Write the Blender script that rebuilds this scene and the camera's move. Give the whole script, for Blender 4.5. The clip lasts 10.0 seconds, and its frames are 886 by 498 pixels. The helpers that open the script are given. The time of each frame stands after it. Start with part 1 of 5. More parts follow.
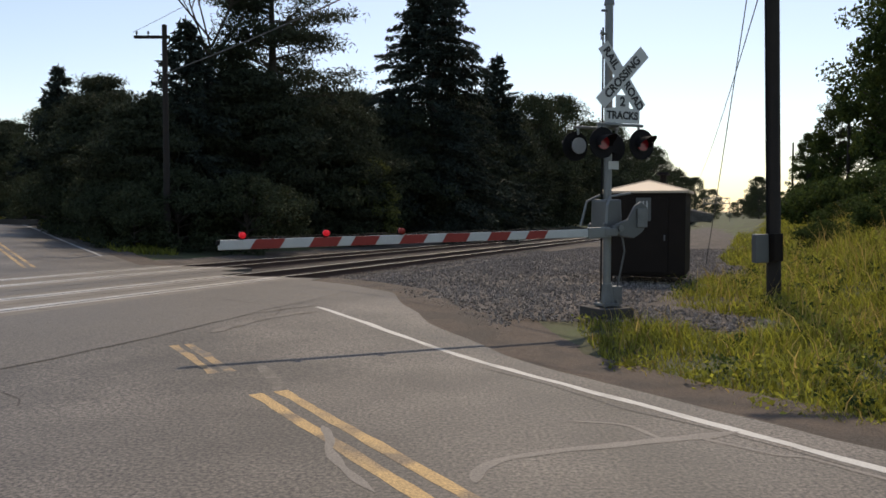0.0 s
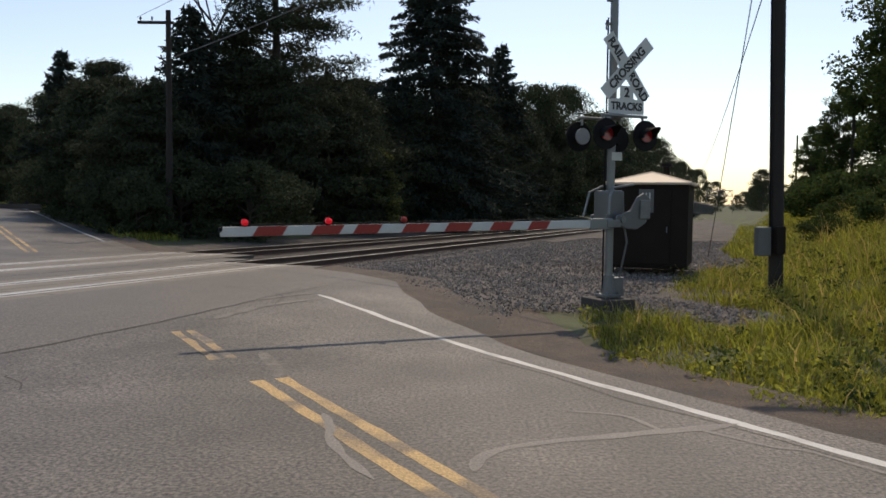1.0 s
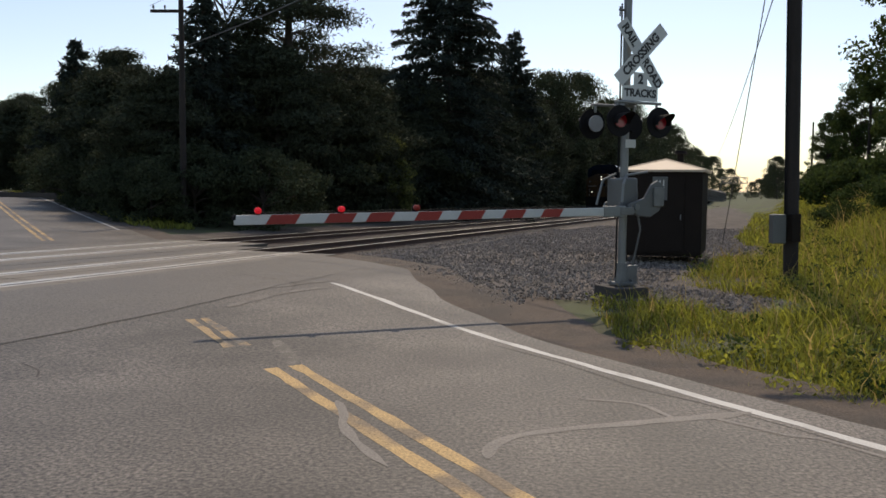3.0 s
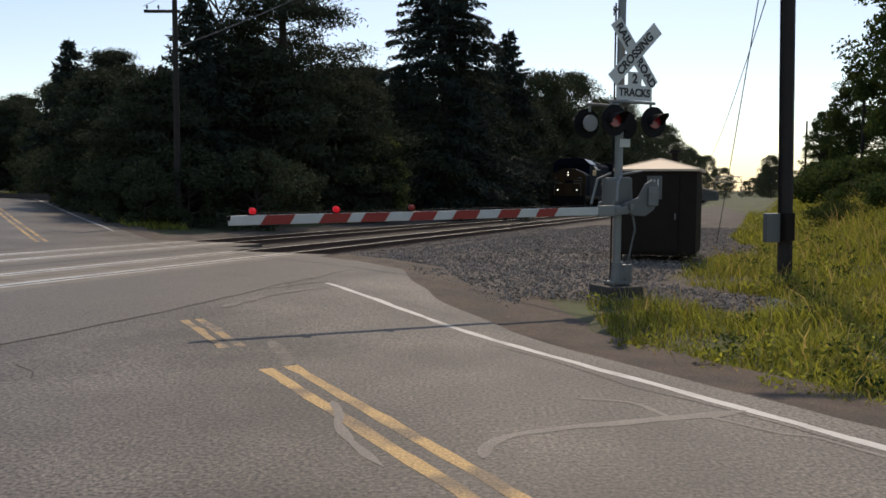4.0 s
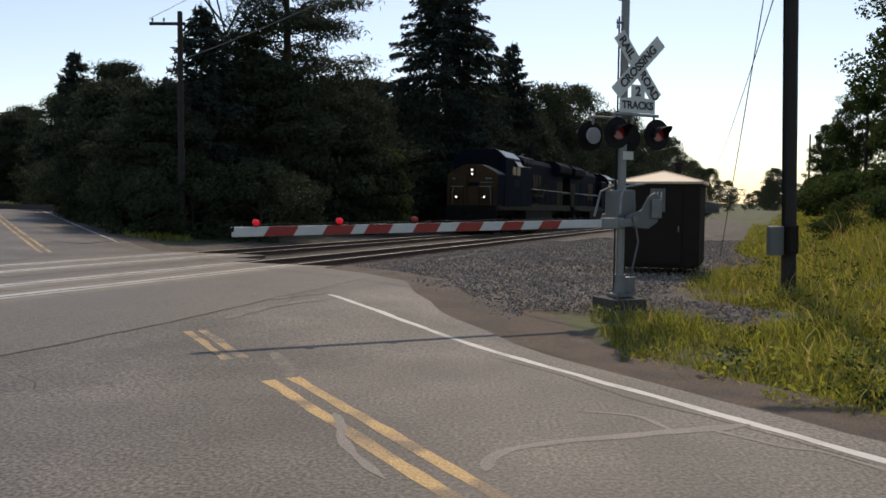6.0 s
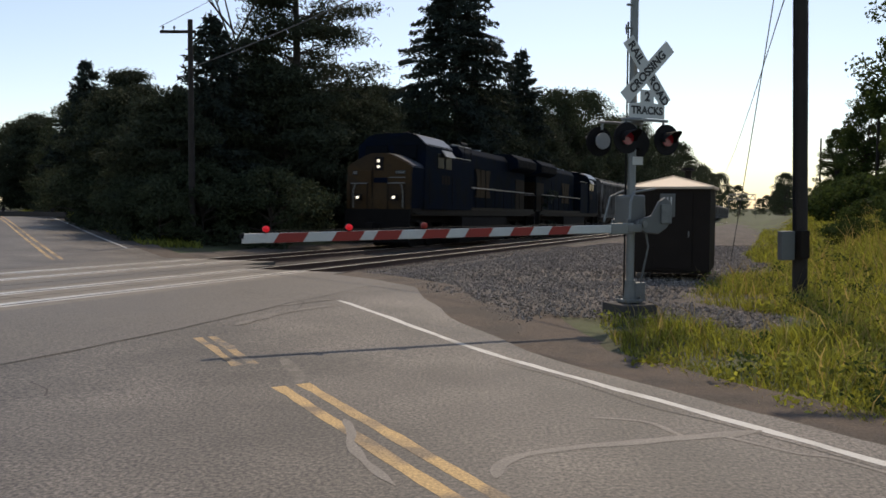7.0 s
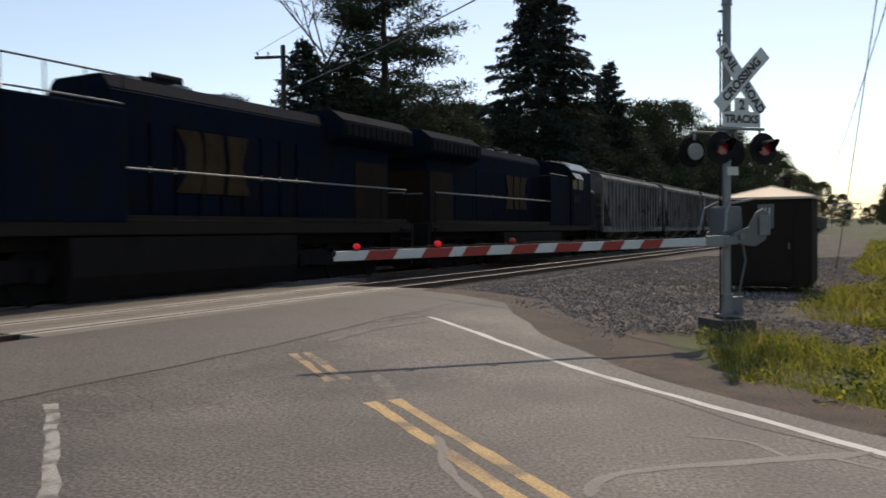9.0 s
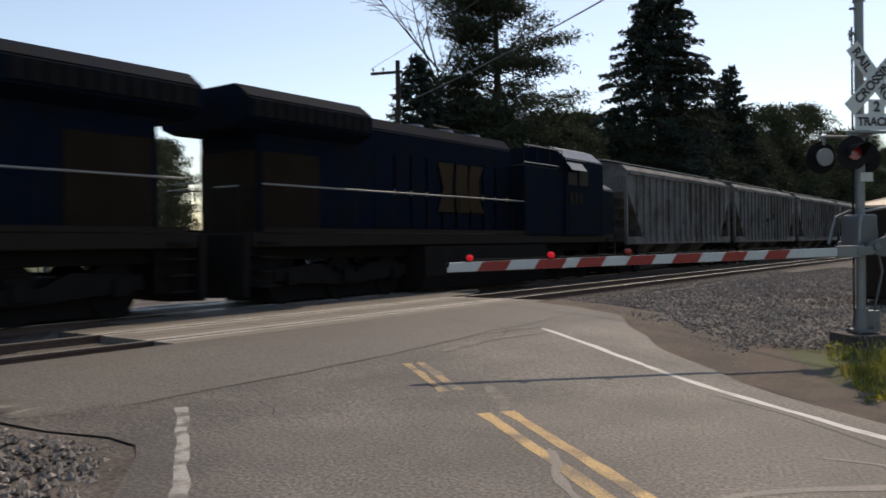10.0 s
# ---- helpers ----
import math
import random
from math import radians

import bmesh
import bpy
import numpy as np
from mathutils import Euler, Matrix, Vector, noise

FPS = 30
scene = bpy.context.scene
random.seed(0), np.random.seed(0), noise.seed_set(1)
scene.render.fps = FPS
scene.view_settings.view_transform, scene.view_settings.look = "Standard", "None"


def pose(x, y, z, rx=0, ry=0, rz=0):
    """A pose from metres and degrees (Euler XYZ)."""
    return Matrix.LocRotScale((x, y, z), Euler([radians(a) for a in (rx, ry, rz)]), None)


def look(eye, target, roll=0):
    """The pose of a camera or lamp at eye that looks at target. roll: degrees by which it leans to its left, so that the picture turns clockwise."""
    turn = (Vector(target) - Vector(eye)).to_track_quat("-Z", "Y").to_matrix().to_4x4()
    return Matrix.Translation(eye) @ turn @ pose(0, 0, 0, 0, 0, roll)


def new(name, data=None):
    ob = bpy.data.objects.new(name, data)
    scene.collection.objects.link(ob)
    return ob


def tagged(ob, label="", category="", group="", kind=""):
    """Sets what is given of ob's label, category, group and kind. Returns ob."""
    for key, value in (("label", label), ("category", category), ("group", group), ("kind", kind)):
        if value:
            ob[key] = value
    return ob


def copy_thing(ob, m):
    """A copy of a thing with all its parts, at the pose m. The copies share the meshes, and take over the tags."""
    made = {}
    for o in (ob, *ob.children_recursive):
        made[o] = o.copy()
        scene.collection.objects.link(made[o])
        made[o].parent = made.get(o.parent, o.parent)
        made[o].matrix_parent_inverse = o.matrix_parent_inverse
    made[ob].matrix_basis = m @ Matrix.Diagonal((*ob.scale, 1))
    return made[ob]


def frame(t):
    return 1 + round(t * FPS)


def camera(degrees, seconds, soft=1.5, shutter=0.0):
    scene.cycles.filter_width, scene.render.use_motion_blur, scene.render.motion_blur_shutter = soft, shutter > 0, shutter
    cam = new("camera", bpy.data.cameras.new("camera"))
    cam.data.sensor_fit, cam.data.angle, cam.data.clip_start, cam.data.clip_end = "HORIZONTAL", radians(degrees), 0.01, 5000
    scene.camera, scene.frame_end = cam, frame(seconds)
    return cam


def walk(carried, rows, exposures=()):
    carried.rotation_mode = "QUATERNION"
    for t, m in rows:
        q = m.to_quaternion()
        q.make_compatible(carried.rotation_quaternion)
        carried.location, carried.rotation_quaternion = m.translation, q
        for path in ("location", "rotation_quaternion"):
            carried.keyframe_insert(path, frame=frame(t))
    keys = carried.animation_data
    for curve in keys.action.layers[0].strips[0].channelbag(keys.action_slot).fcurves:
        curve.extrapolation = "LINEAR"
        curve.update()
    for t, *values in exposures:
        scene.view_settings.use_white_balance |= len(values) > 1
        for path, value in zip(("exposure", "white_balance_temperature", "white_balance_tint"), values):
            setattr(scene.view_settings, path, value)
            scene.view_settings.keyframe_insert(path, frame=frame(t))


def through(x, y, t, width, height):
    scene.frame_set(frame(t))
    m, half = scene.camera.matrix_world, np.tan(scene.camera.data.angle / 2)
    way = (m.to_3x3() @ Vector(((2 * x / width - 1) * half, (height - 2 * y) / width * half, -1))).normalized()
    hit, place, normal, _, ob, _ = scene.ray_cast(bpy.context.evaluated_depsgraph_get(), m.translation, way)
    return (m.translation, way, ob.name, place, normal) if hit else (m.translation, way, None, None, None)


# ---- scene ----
# World: x right, y ahead of the first view, z up; the road by the eye lies at z = 0.
EYE = 1.80
cam = camera(57.5, 10.0, soft=1.6, shutter=0.4)
ROWS = [
    (0.0, -2.60, 0.00, 0.00),
    (0.5, -2.98, -0.04, -0.02),
    (1.0, -3.36, -0.64, 0.18),
    (1.5, -3.82, -0.78, 0.76),
    (2.0, -3.95, -0.80, 0.92),
    (2.5, -4.20, -0.58, 1.19),
    (4.0, -4.23, -0.36, 0.71),
    (4.5, -4.09, -0.40, 0.67),
    (5.0, -4.00, -0.44, 0.67),
    (6.5, -3.10, -0.46, 1.20),
    (7.0, -2.97, -0.31, 1.60),
    (7.5, -2.79, -0.14, 2.22),
    (8.0, -2.61, 0.03, 2.67),
    (8.5, -2.21, 0.48, 4.47),
    (9.0, -1.83, 0.67, 7.85),
    (9.5, -1.75, 0.80, 12.17),
    (10.0, -0.92, 0.98, 15.84),
]
walk(cam, [(t, pose(0, 0, EYE, 90 + pitch, roll, yaw)) for t, pitch, roll, yaw in ROWS],
     exposures=[(0, -0.05, 7450, 12), (8.0, -0.05, 7450, 12), (10.0, 0.05, 7450, 12)])

# ---- world, sun ----
SUN_EL, SUN_AZ = radians(54), radians(10.5)
world = bpy.data.worlds.new("world")
scene.world = world
world.use_nodes = True
wn = world.node_tree.nodes
sky = wn.new("ShaderNodeTexSky")
sky.sky_type = "NISHITA"
sky.sun_disc = False
sky.sun_elevation, sky.sun_rotation = SUN_EL, SUN_AZ
sky.altitude, sky.air_density, sky.dust_density, sky.ozone_density = 200, 1.0, 0.85, 1.2
wn["Background"].inputs["Strength"].default_value = 0.166
world.node_tree.links.new(sky.outputs[0], wn["Background"].inputs["Color"])
sun = new("sun", bpy.data.lights.new("sun", "SUN"))
sun.data.energy, sun.data.angle, sun.data.color = 3.0, radians(0.55), (1.0, 0.9, 0.76)
sun.matrix_world = look((0, 0, 0), (-math.sin(SUN_AZ) * math.cos(SUN_EL), -math.cos(SUN_AZ) * math.cos(SUN_EL), -math.sin(SUN_EL)))


# ---- materials ----
def mat(name, color, rough=0.8, metal=0.0, vary=0.25, scale=3.0, fine=40.0, bump=0.0, second=None, mix=(0.45, 0.6),
        glow=0.0, grain=0.0, island=0.0, spec=0.5, clear=0.0, objrand=0.0):
    """A surface with grain at two scales; second: a colour that shows in patches."""
    m = bpy.data.materials.new(name)
    m.use_nodes = True
    nt = m.node_tree
    n, l = nt.nodes, nt.links
    b = n["Principled BSDF"]
    b.inputs["Roughness"].default_value, b.inputs["Metallic"].default_value = rough, metal
    b.inputs["Specular IOR Level"].default_value = spec
    b.inputs["Coat Weight"].default_value = clear
    tc = n.new("ShaderNodeTexCoord")
    big, small = n.new("ShaderNodeTexNoise"), n.new("ShaderNodeTexNoise")
    big.inputs["Scale"].default_value, big.inputs["Detail"].default_value = scale, 6
    small.inputs["Scale"].default_value, small.inputs["Detail"].default_value = fine, 4
    if grain:
        small.inputs["Detail"].default_value, small.inputs["Roughness"].default_value = 6, 0.72
    l.new(tc.outputs["Object"], big.inputs["Vector"]), l.new(tc.outputs["Object"], small.inputs["Vector"])
    src = n.new("ShaderNodeRGB")
    src.outputs[0].default_value = (*color, 1)
    out = src.outputs[0]
    if second:
        ramp = n.new("ShaderNodeMapRange")
        ramp.inputs["From Min"].default_value, ramp.inputs["From Max"].default_value = mix
        l.new(big.outputs["Fac"], ramp.inputs["Value"])
        mx = n.new("ShaderNodeMix")
        mx.data_type = "RGBA"
        l.new(ramp.outputs["Result"], mx.inputs[0]), l.new(out, mx.inputs[6])
        mx.inputs[7].default_value = (*second, 1)
        out = mx.outputs[2]
    add = n.new("ShaderNodeMath")
    add.operation = "ADD"
    l.new(big.outputs["Fac"], add.inputs[0]), l.new(small.outputs["Fac"], add.inputs[1])
    val = n.new("ShaderNodeMapRange")
    val.inputs["From Min"].default_value, val.inputs["From Max"].default_value = 0.6, 1.4
    val.inputs["To Min"].default_value, val.inputs["To Max"].default_value = 1 - vary, 1 + vary
    val.clamp = False
    l.new(add.outputs[0], val.inputs["Value"])
    fac = val.outputs["Result"]
    if grain:
        speck = n.new("ShaderNodeMapRange")
        speck.inputs["From Min"].default_value, speck.inputs["From Max"].default_value = 0.36, 0.64
        speck.inputs["To Min"].default_value, speck.inputs["To Max"].default_value = 1 - grain, 1 + grain
        l.new(small.outputs["Fac"], speck.inputs["Value"])
        mu = n.new("ShaderNodeMath")
        mu.operation = "MULTIPLY"
        l.new(fac, mu.inputs[0]), l.new(speck.outputs["Result"], mu.inputs[1])
        fac = mu.outputs[0]
    for amount, node, sock in ((island, "ShaderNodeNewGeometry", "Random Per Island"), (objrand, "ShaderNodeObjectInfo", "Random")):
        if amount:
            g = n.new(node)
            r = n.new("ShaderNodeMapRange")
            r.inputs["To Min"].default_value, r.inputs["To Max"].default_value = 1 - amount, 1 + amount
            l.new(g.outputs[sock], r.inputs["Value"])
            mu = n.new("ShaderNodeMath")
            mu.operation = "MULTIPLY"
            l.new(fac, mu.inputs[0]), l.new(r.outputs["Result"], mu.inputs[1])
            fac = mu.outputs[0]
    hsv = n.new("ShaderNodeHueSaturation")
    l.new(out, hsv.inputs["Color"]), l.new(fac, hsv.inputs["Value"])
    l.new(hsv.outputs[0], b.inputs["Base Color"])
    if bump:
        bp = n.new("ShaderNodeBump")
        bp.inputs["Strength"].default_value, bp.inputs["Distance"].default_value = min(1, bump), 0.01
        l.new(small.outputs["Fac"], bp.inputs["Height"]), l.new(bp.outputs[0], b.inputs["Normal"])
    if glow:
        b.inputs["Emission Color"].default_value = (*color, 1)
        b.inputs["Emission Strength"].default_value = glow
    return m


def leafy(name, color, through, vary=0.4):
    """Foliage: a matt leaf that lets part of the light through."""
    m = mat(name, color, 0.6, island=vary, vary=0.3, scale=0.35, fine=4, spec=0.02)
    nt = m.node_tree
    b, o = nt.nodes["Principled BSDF"], nt.nodes["Material Output"]
    tr, mx = nt.nodes.new("ShaderNodeBsdfTranslucent"), nt.nodes.new("ShaderNodeMixShader")
    hs = nt.nodes.new("ShaderNodeHueSaturation")
    hs.inputs["Value"].default_value, hs.inputs["Saturation"].default_value, hs.inputs["Hue"].default_value = 1.5, 1.15, 0.485
    nt.links.new(b.inputs["Base Color"].links[0].from_socket, hs.inputs["Color"])
    nt.links.new(hs.outputs[0], tr.inputs["Color"])
    mx.inputs[0].default_value = through
    nt.links.new(b.outputs[0], mx.inputs[1]), nt.links.new(tr.outputs[0], mx.inputs[2]), nt.links.new(mx.outputs[0], o.inputs["Surface"])
    return m


ASPHALT = mat("old asphalt", (0.05, 0.042, 0.035), 0.62, vary=0.34, scale=0.5, fine=30, grain=1.0, bump=0.07, second=(0.094, 0.081, 0.069), mix=(0.36, 0.66))
ASPHALT_NEW = mat("crossing asphalt", (0.09, 0.079, 0.067), 0.64, vary=0.26, scale=0.6, fine=32, grain=0.55, bump=0.06, second=(0.074, 0.065, 0.056))
SEAL = mat("dull crack filler", (0.18, 0.162, 0.143), 0.75, vary=0.25, scale=2, fine=50, grain=0.25)
SCUFF = mat("pale tyre-scuffed asphalt", (0.15, 0.134, 0.117), 0.75, vary=0.3, scale=4, fine=50, grain=0.4, second=(0.09, 0.079, 0.068), mix=(0.42, 0.55))
TAR = mat("dull tar joint", (0.045, 0.04, 0.036), 0.8, vary=0.3)
FADED = mat("faded yellow road paint", (0.34, 0.235, 0.12), 0.8, vary=0.25, scale=3, fine=60, grain=0.35, second=(0.12, 0.105, 0.09), mix=(0.48, 0.64))
WHITE_LINE = mat("worn white road paint", (0.5, 0.49, 0.46), 0.7, vary=0.14, scale=1.5, fine=60, grain=0.12, second=(0.26, 0.25, 0.23), mix=(0.5, 0.68))
WHITE_WORN = mat("patchy white road paint", (0.3, 0.285, 0.26), 0.75, vary=0.2, scale=4, fine=50, grain=0.25, second=(0.11, 0.1, 0.09), mix=(0.46, 0.6))
YELLOW_LINE = mat("worn yellow road paint", (0.45, 0.3, 0.13), 0.75, vary=0.2, scale=1.6, fine=45, grain=0.42, second=(0.17, 0.125, 0.08), mix=(0.45, 0.6))
DIRT = mat("dusty brown shoulder", (0.098, 0.073, 0.055), 0.95, vary=0.35, scale=1.2, fine=40, grain=0.4, bump=0.9, second=(0.06, 0.048, 0.038))
SOIL = mat("grassy soil", (0.07, 0.07, 0.033), 0.95, vary=0.4, scale=0.6, fine=20, bump=0.8, second=(0.068, 0.085, 0.028))
BALLAST = mat("grey ballast bed", (0.07, 0.057, 0.048), 0.95, vary=0.5, scale=1.0, fine=25, grain=0.6, bump=1.0, second=(0.088, 0.073, 0.062))
STAINED = mat("oil-stained dark ballast", (0.036, 0.029, 0.025), 0.95, vary=0.5, scale=1.0, fine=25, grain=0.6, bump=1.0, second=(0.05, 0.041, 0.035))
STONE = mat("crushed grey stone", (0.195, 0.166, 0.142), 0.9, vary=0.25, island=0.6, scale=0.6, fine=30)
TIE = mat("creosoted timber", (0.055, 0.045, 0.038), 0.9, vary=0.4, scale=4, fine=50, bump=0.7)
RAIL_TOP = mat("polished rail head", (0.75, 0.73, 0.7), 0.36, 1.0, vary=0.08)
RAIL_RUST = mat("rusty rail side", (0.085, 0.05, 0.038), 0.85, vary=0.3)
PANEL = mat("worn concrete crossing panel", (0.155, 0.137, 0.115), 0.8, vary=0.2, scale=1.5, fine=50, bump=0.4)
# Worn panel edge, coloured paler to carry the glare along the rails.
STRIP = mat("pale worn crossing edge with glare", (0.42, 0.39, 0.35), 0.45, vary=0.2, scale=1.2, fine=30, second=(0.2, 0.18, 0.16), mix=(0.5, 0.7))
RUBBER = mat("black flangeway rubber", (0.02, 0.02, 0.02), 0.7)
ALU = mat("dull grey aluminium", (0.2, 0.21, 0.21), 0.5, 0.5, vary=0.12, scale=4, fine=60)
STEEL = mat("weathered galvanised steel", (0.17, 0.175, 0.175), 0.55, 0.6, vary=0.2, scale=6)
BLACK = mat("flat black paint", (0.014, 0.013, 0.014), 0.7, spec=0.1, vary=0.25)
SIGN_WHITE = mat("white sign sheeting", (0.55, 0.56, 0.54), 0.5, vary=0.06, scale=3)
SIGN_BLACK = mat("black sign letters", (0.03, 0.03, 0.03), 0.6)
ARM_WHITE = mat("white gate sheeting", (0.5, 0.51, 0.49), 0.5, vary=0.1, scale=5)
ARM_RED = mat("red gate sheeting", (0.27, 0.02, 0.013), 0.5, vary=0.12, scale=5)
RED_LENS = mat("dark red lens", (0.22, 0.012, 0.02), 0.25, vary=0.1, clear=0.3, glow=0.035)
RED_GLOW = mat("lit red lamp", (0.75, 0.012, 0.025), 0.3, glow=0.3, vary=0.0)
CLEAR_LENS = mat("pale back cover", (0.3, 0.3, 0.3), 0.5, vary=0.1)
CONCRETE = mat("stained concrete", (0.055, 0.048, 0.042), 0.9, vary=0.25, scale=3, fine=50, bump=0.5)
HUT_WALL = mat("dark brown painted sheet", (0.018, 0.013, 0.0105), 0.7, spec=0.15, vary=0.25, scale=2)
HUT_ROOF = mat("tan painted roof sheet", (0.5, 0.4, 0.3), 0.6, vary=0.1, scale=2)
# Plain back of the far arm; its shade is put into the colour.
ARM_BACK = mat("plain arm back darkened for shade", (0.045, 0.043, 0.042), 0.7, vary=0.2, spec=0.1)
GREY_BOX = mat("grey enamelled box", (0.11, 0.115, 0.115), 0.5, 0.2, vary=0.1)
POLE_WOOD = mat("dark creosoted pole", (0.026, 0.02, 0.017), 0.9, vary=0.35, scale=3, fine=40, bump=0.7)
WIRE = mat("weathered cable", (0.08, 0.08, 0.085), 0.6, 0.3)
BARK = mat("dark bark", (0.045, 0.038, 0.032), 0.95, vary=0.4, scale=4, fine=20, bump=1.0)
SPRUCE = leafy("spruce needles", (0.036, 0.046, 0.038), 0.1)
PINE = leafy("pine needles", (0.046, 0.055, 0.036), 0.12)
BROAD = leafy("broad leaves", (0.045, 0.056, 0.033), 0.14, 0.3)
# Lighter leaf colour that paints sunlight onto two plants in the woods.
LEAF_SUNLIT = leafy("leaves lightened for sun", (0.085, 0.1, 0.04), 0.35)
COTTON = leafy("cottonwood leaves", (0.045, 0.066, 0.024), 0.28)
GRASS = leafy("long summer grass", (0.19, 0.2, 0.05), 0.45, 0.6)
DRY_GRASS = leafy("straw seed heads", (0.3, 0.24, 0.1), 0.4, 0.4)
# Loco side colours sit near black: the shade is put into the paint.
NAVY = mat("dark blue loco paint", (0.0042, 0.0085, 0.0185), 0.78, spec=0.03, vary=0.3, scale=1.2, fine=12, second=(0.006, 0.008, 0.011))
# Paler colour for cab roof, nose top and hatches; paints in sun glint.
TOP_GLINT = mat("pale blue-grey top with sun glint", (0.1, 0.11, 0.13), 0.32, vary=0.2, scale=1.5)
GOLD = mat("dirty yellow loco paint darkened for shade", (0.058, 0.031, 0.011), 0.6, spec=0.15, vary=0.35, scale=1.2, fine=15, second=(0.034, 0.021, 0.011))
# Shaded copy of the yellow, for rear panels and cab bars.
GOLD_SHADED = mat("yellow loco paint in deep shade", (0.017, 0.011, 0.007), 0.7, spec=0.06, vary=0.3, scale=1.2, fine=15)
# Emblem yellow, darkened to match the shaded side.
EMBLEM = mat("yellow emblem paint darkened for shade", (0.036, 0.022, 0.01), 0.7, spec=0.08, vary=0.4, scale=1.5, fine=15)
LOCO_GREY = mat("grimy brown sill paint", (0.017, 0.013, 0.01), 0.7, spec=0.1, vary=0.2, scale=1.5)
UNDER = mat("grimy black underframe", (0.011, 0.0095, 0.009), 0.85, spec=0.1, vary=0.4, scale=2)
GLASS_DARK = mat("dark cab glass", (0.005, 0.006, 0.008), 0.2, spec=0.03, vary=0.0)
HEAD = mat("lit headlight", (1.0, 0.93, 0.8), 0.2, glow=1.5, vary=0.0)
HOPPER = mat("weathered grey hopper paint", (0.15, 0.145, 0.138), 0.7, spec=0.25, vary=0.3, scale=0.9, fine=10, second=(0.07, 0.062, 0.056))
HANDRAIL = mat("worn pale handrail", (0.2, 0.2, 0.19), 0.45, vary=0.1)


# ---- mesh helpers ----
def obj(name, bm, material, parent=None, m=None, smooth=False):
    me = bpy.data.meshes.new(name)
    bm.to_mesh(me)
    bm.free()
    for x in (material if isinstance(material, (list, tuple)) else (material,)):
        me.materials.append(x)
    if smooth:
        me.shade_smooth()
    o = new(name, me)
    if parent:
        o.parent = parent
    if m:
        o.matrix_basis = m
    return o


def part(name, bm, material, parent, label="", m=None, smooth=False):
    o = obj(name, bm, material, parent, m, smooth)
    return tagged(o, label) if label else o


def holder(name, m, label, category, group="", kind=""):
    o = new(name)
    o.matrix_basis = m
    o.empty_display_size = 0.2
    return tagged(o, label, category, group, kind)


def box(sx, sy, sz, at=(0, 0, 0), bevel=0.0, bm=None, rot=None):
    """A block with its middle at at, edges rounded by bevel."""
    bm = bm or bmesh.new()
    m = Matrix.Translation(at) @ (rot or Matrix()) @ Matrix.Diagonal((sx, sy, sz, 1))
    r = bmesh.ops.create_cube(bm, size=1, matrix=m)
    if bevel:
        es = list({e for v in r["verts"] for e in v.link_edges})
        bmesh.ops.bevel(bm, geom=es, offset=bevel, segments=2, profile=0.6, affect="EDGES")
    return bm


def rod(p, q, r, r2=None, seg=10, bm=None, caps=True):
    """A round bar from p to q."""
    bm = bm or bmesh.new()
    p, q = Vector(p), Vector(q)
    d = q - p
    m = Matrix.Translation((p + q) / 2) @ d.to_track_quat("Z", "Y").to_matrix().to_4x4()
    bmesh.ops.create_cone(bm, cap_ends=caps, segments=seg, radius1=r, radius2=r if r2 is None else r2, depth=d.length, matrix=m)
    return bm


def tube(points, r, seg=8, bm=None):
    """A round bar swept along the points as one skin."""
    bm = bm or bmesh.new()
    P = [Vector(p) for p in points]
    rings = []
    for i, p in enumerate(P):
        d = (P[min(i + 1, len(P) - 1)] - P[max(i - 1, 0)]).normalized()
        u = d.cross(Vector((0.31, 0.9, 0.29))).normalized()
        w = d.cross(u)
        rings.append([bm.verts.new(p + r * (u * math.cos(6.2832 * k / seg) + w * math.sin(6.2832 * k / seg))) for k in range(seg)])
    for a, b in zip(rings, rings[1:]):
        for k in range(seg):
            bm.faces.new((a[k], a[(k + 1) % seg], b[(k + 1) % seg], b[k]))
    bm.faces.new(rings[0][::-1])
    bm.faces.new(rings[-1])
    return bm


def prism(outline, depth, axis="y", bm=None, m=None):
    """A flat outline of (u, w) pairs pushed out by depth along an axis: y: (u, ., w), x: (., u, w), z: (u, w, .)."""
    bm = bm or bmesh.new()
    place = {"y": lambda u, w, k: (u, k, w), "x": lambda u, w, k: (k, u, w), "z": lambda u, w, k: (u, w, k)}[axis]
    a = [bm.verts.new(place(u, w, -depth / 2)) for u, w in outline]
    b = [bm.verts.new(place(u, w, depth / 2)) for u, w in outline]
    fs = [bm.faces.new(a), bm.faces.new(b[::-1])]
    for i in range(len(a)):
        j = (i + 1) % len(a)
        fs.append(bm.faces.new((a[j], a[i], b[i], b[j])))
    bmesh.ops.recalc_face_normals(bm, faces=fs)
    if m:
        bmesh.ops.transform(bm, matrix=m, verts=a + b)
    return bm


def raw(name, verts, faces, material, parent=None):
    me = bpy.data.meshes.new(name)
    me.from_pydata(verts if isinstance(verts, list) else verts.tolist(), [], faces if isinstance(faces, list) else faces.tolist())
    me.materials.append(material)
    me.update()
    o = new(name, me)
    if parent:
        o.parent = parent
    return o


# ---- the plan ----
TRACK, ROAD = radians(20.5), radians(-33.3)
TS, TC, RS, RC = math.sin(TRACK), math.cos(TRACK), math.sin(ROAD), math.cos(ROAD)
NEAR_D, FAR_D = 11.9, 16.0          # middle lines of the two tracks
RAIL_Z, GRADE = 0.20, 0.010           # rail height at s = 12, and its fall along the track
WHITE_R, YELLOW, WHITE_L = 5.66, 2.86, -0.1
EDGE_R, EDGE_L = 6.08, -0.5


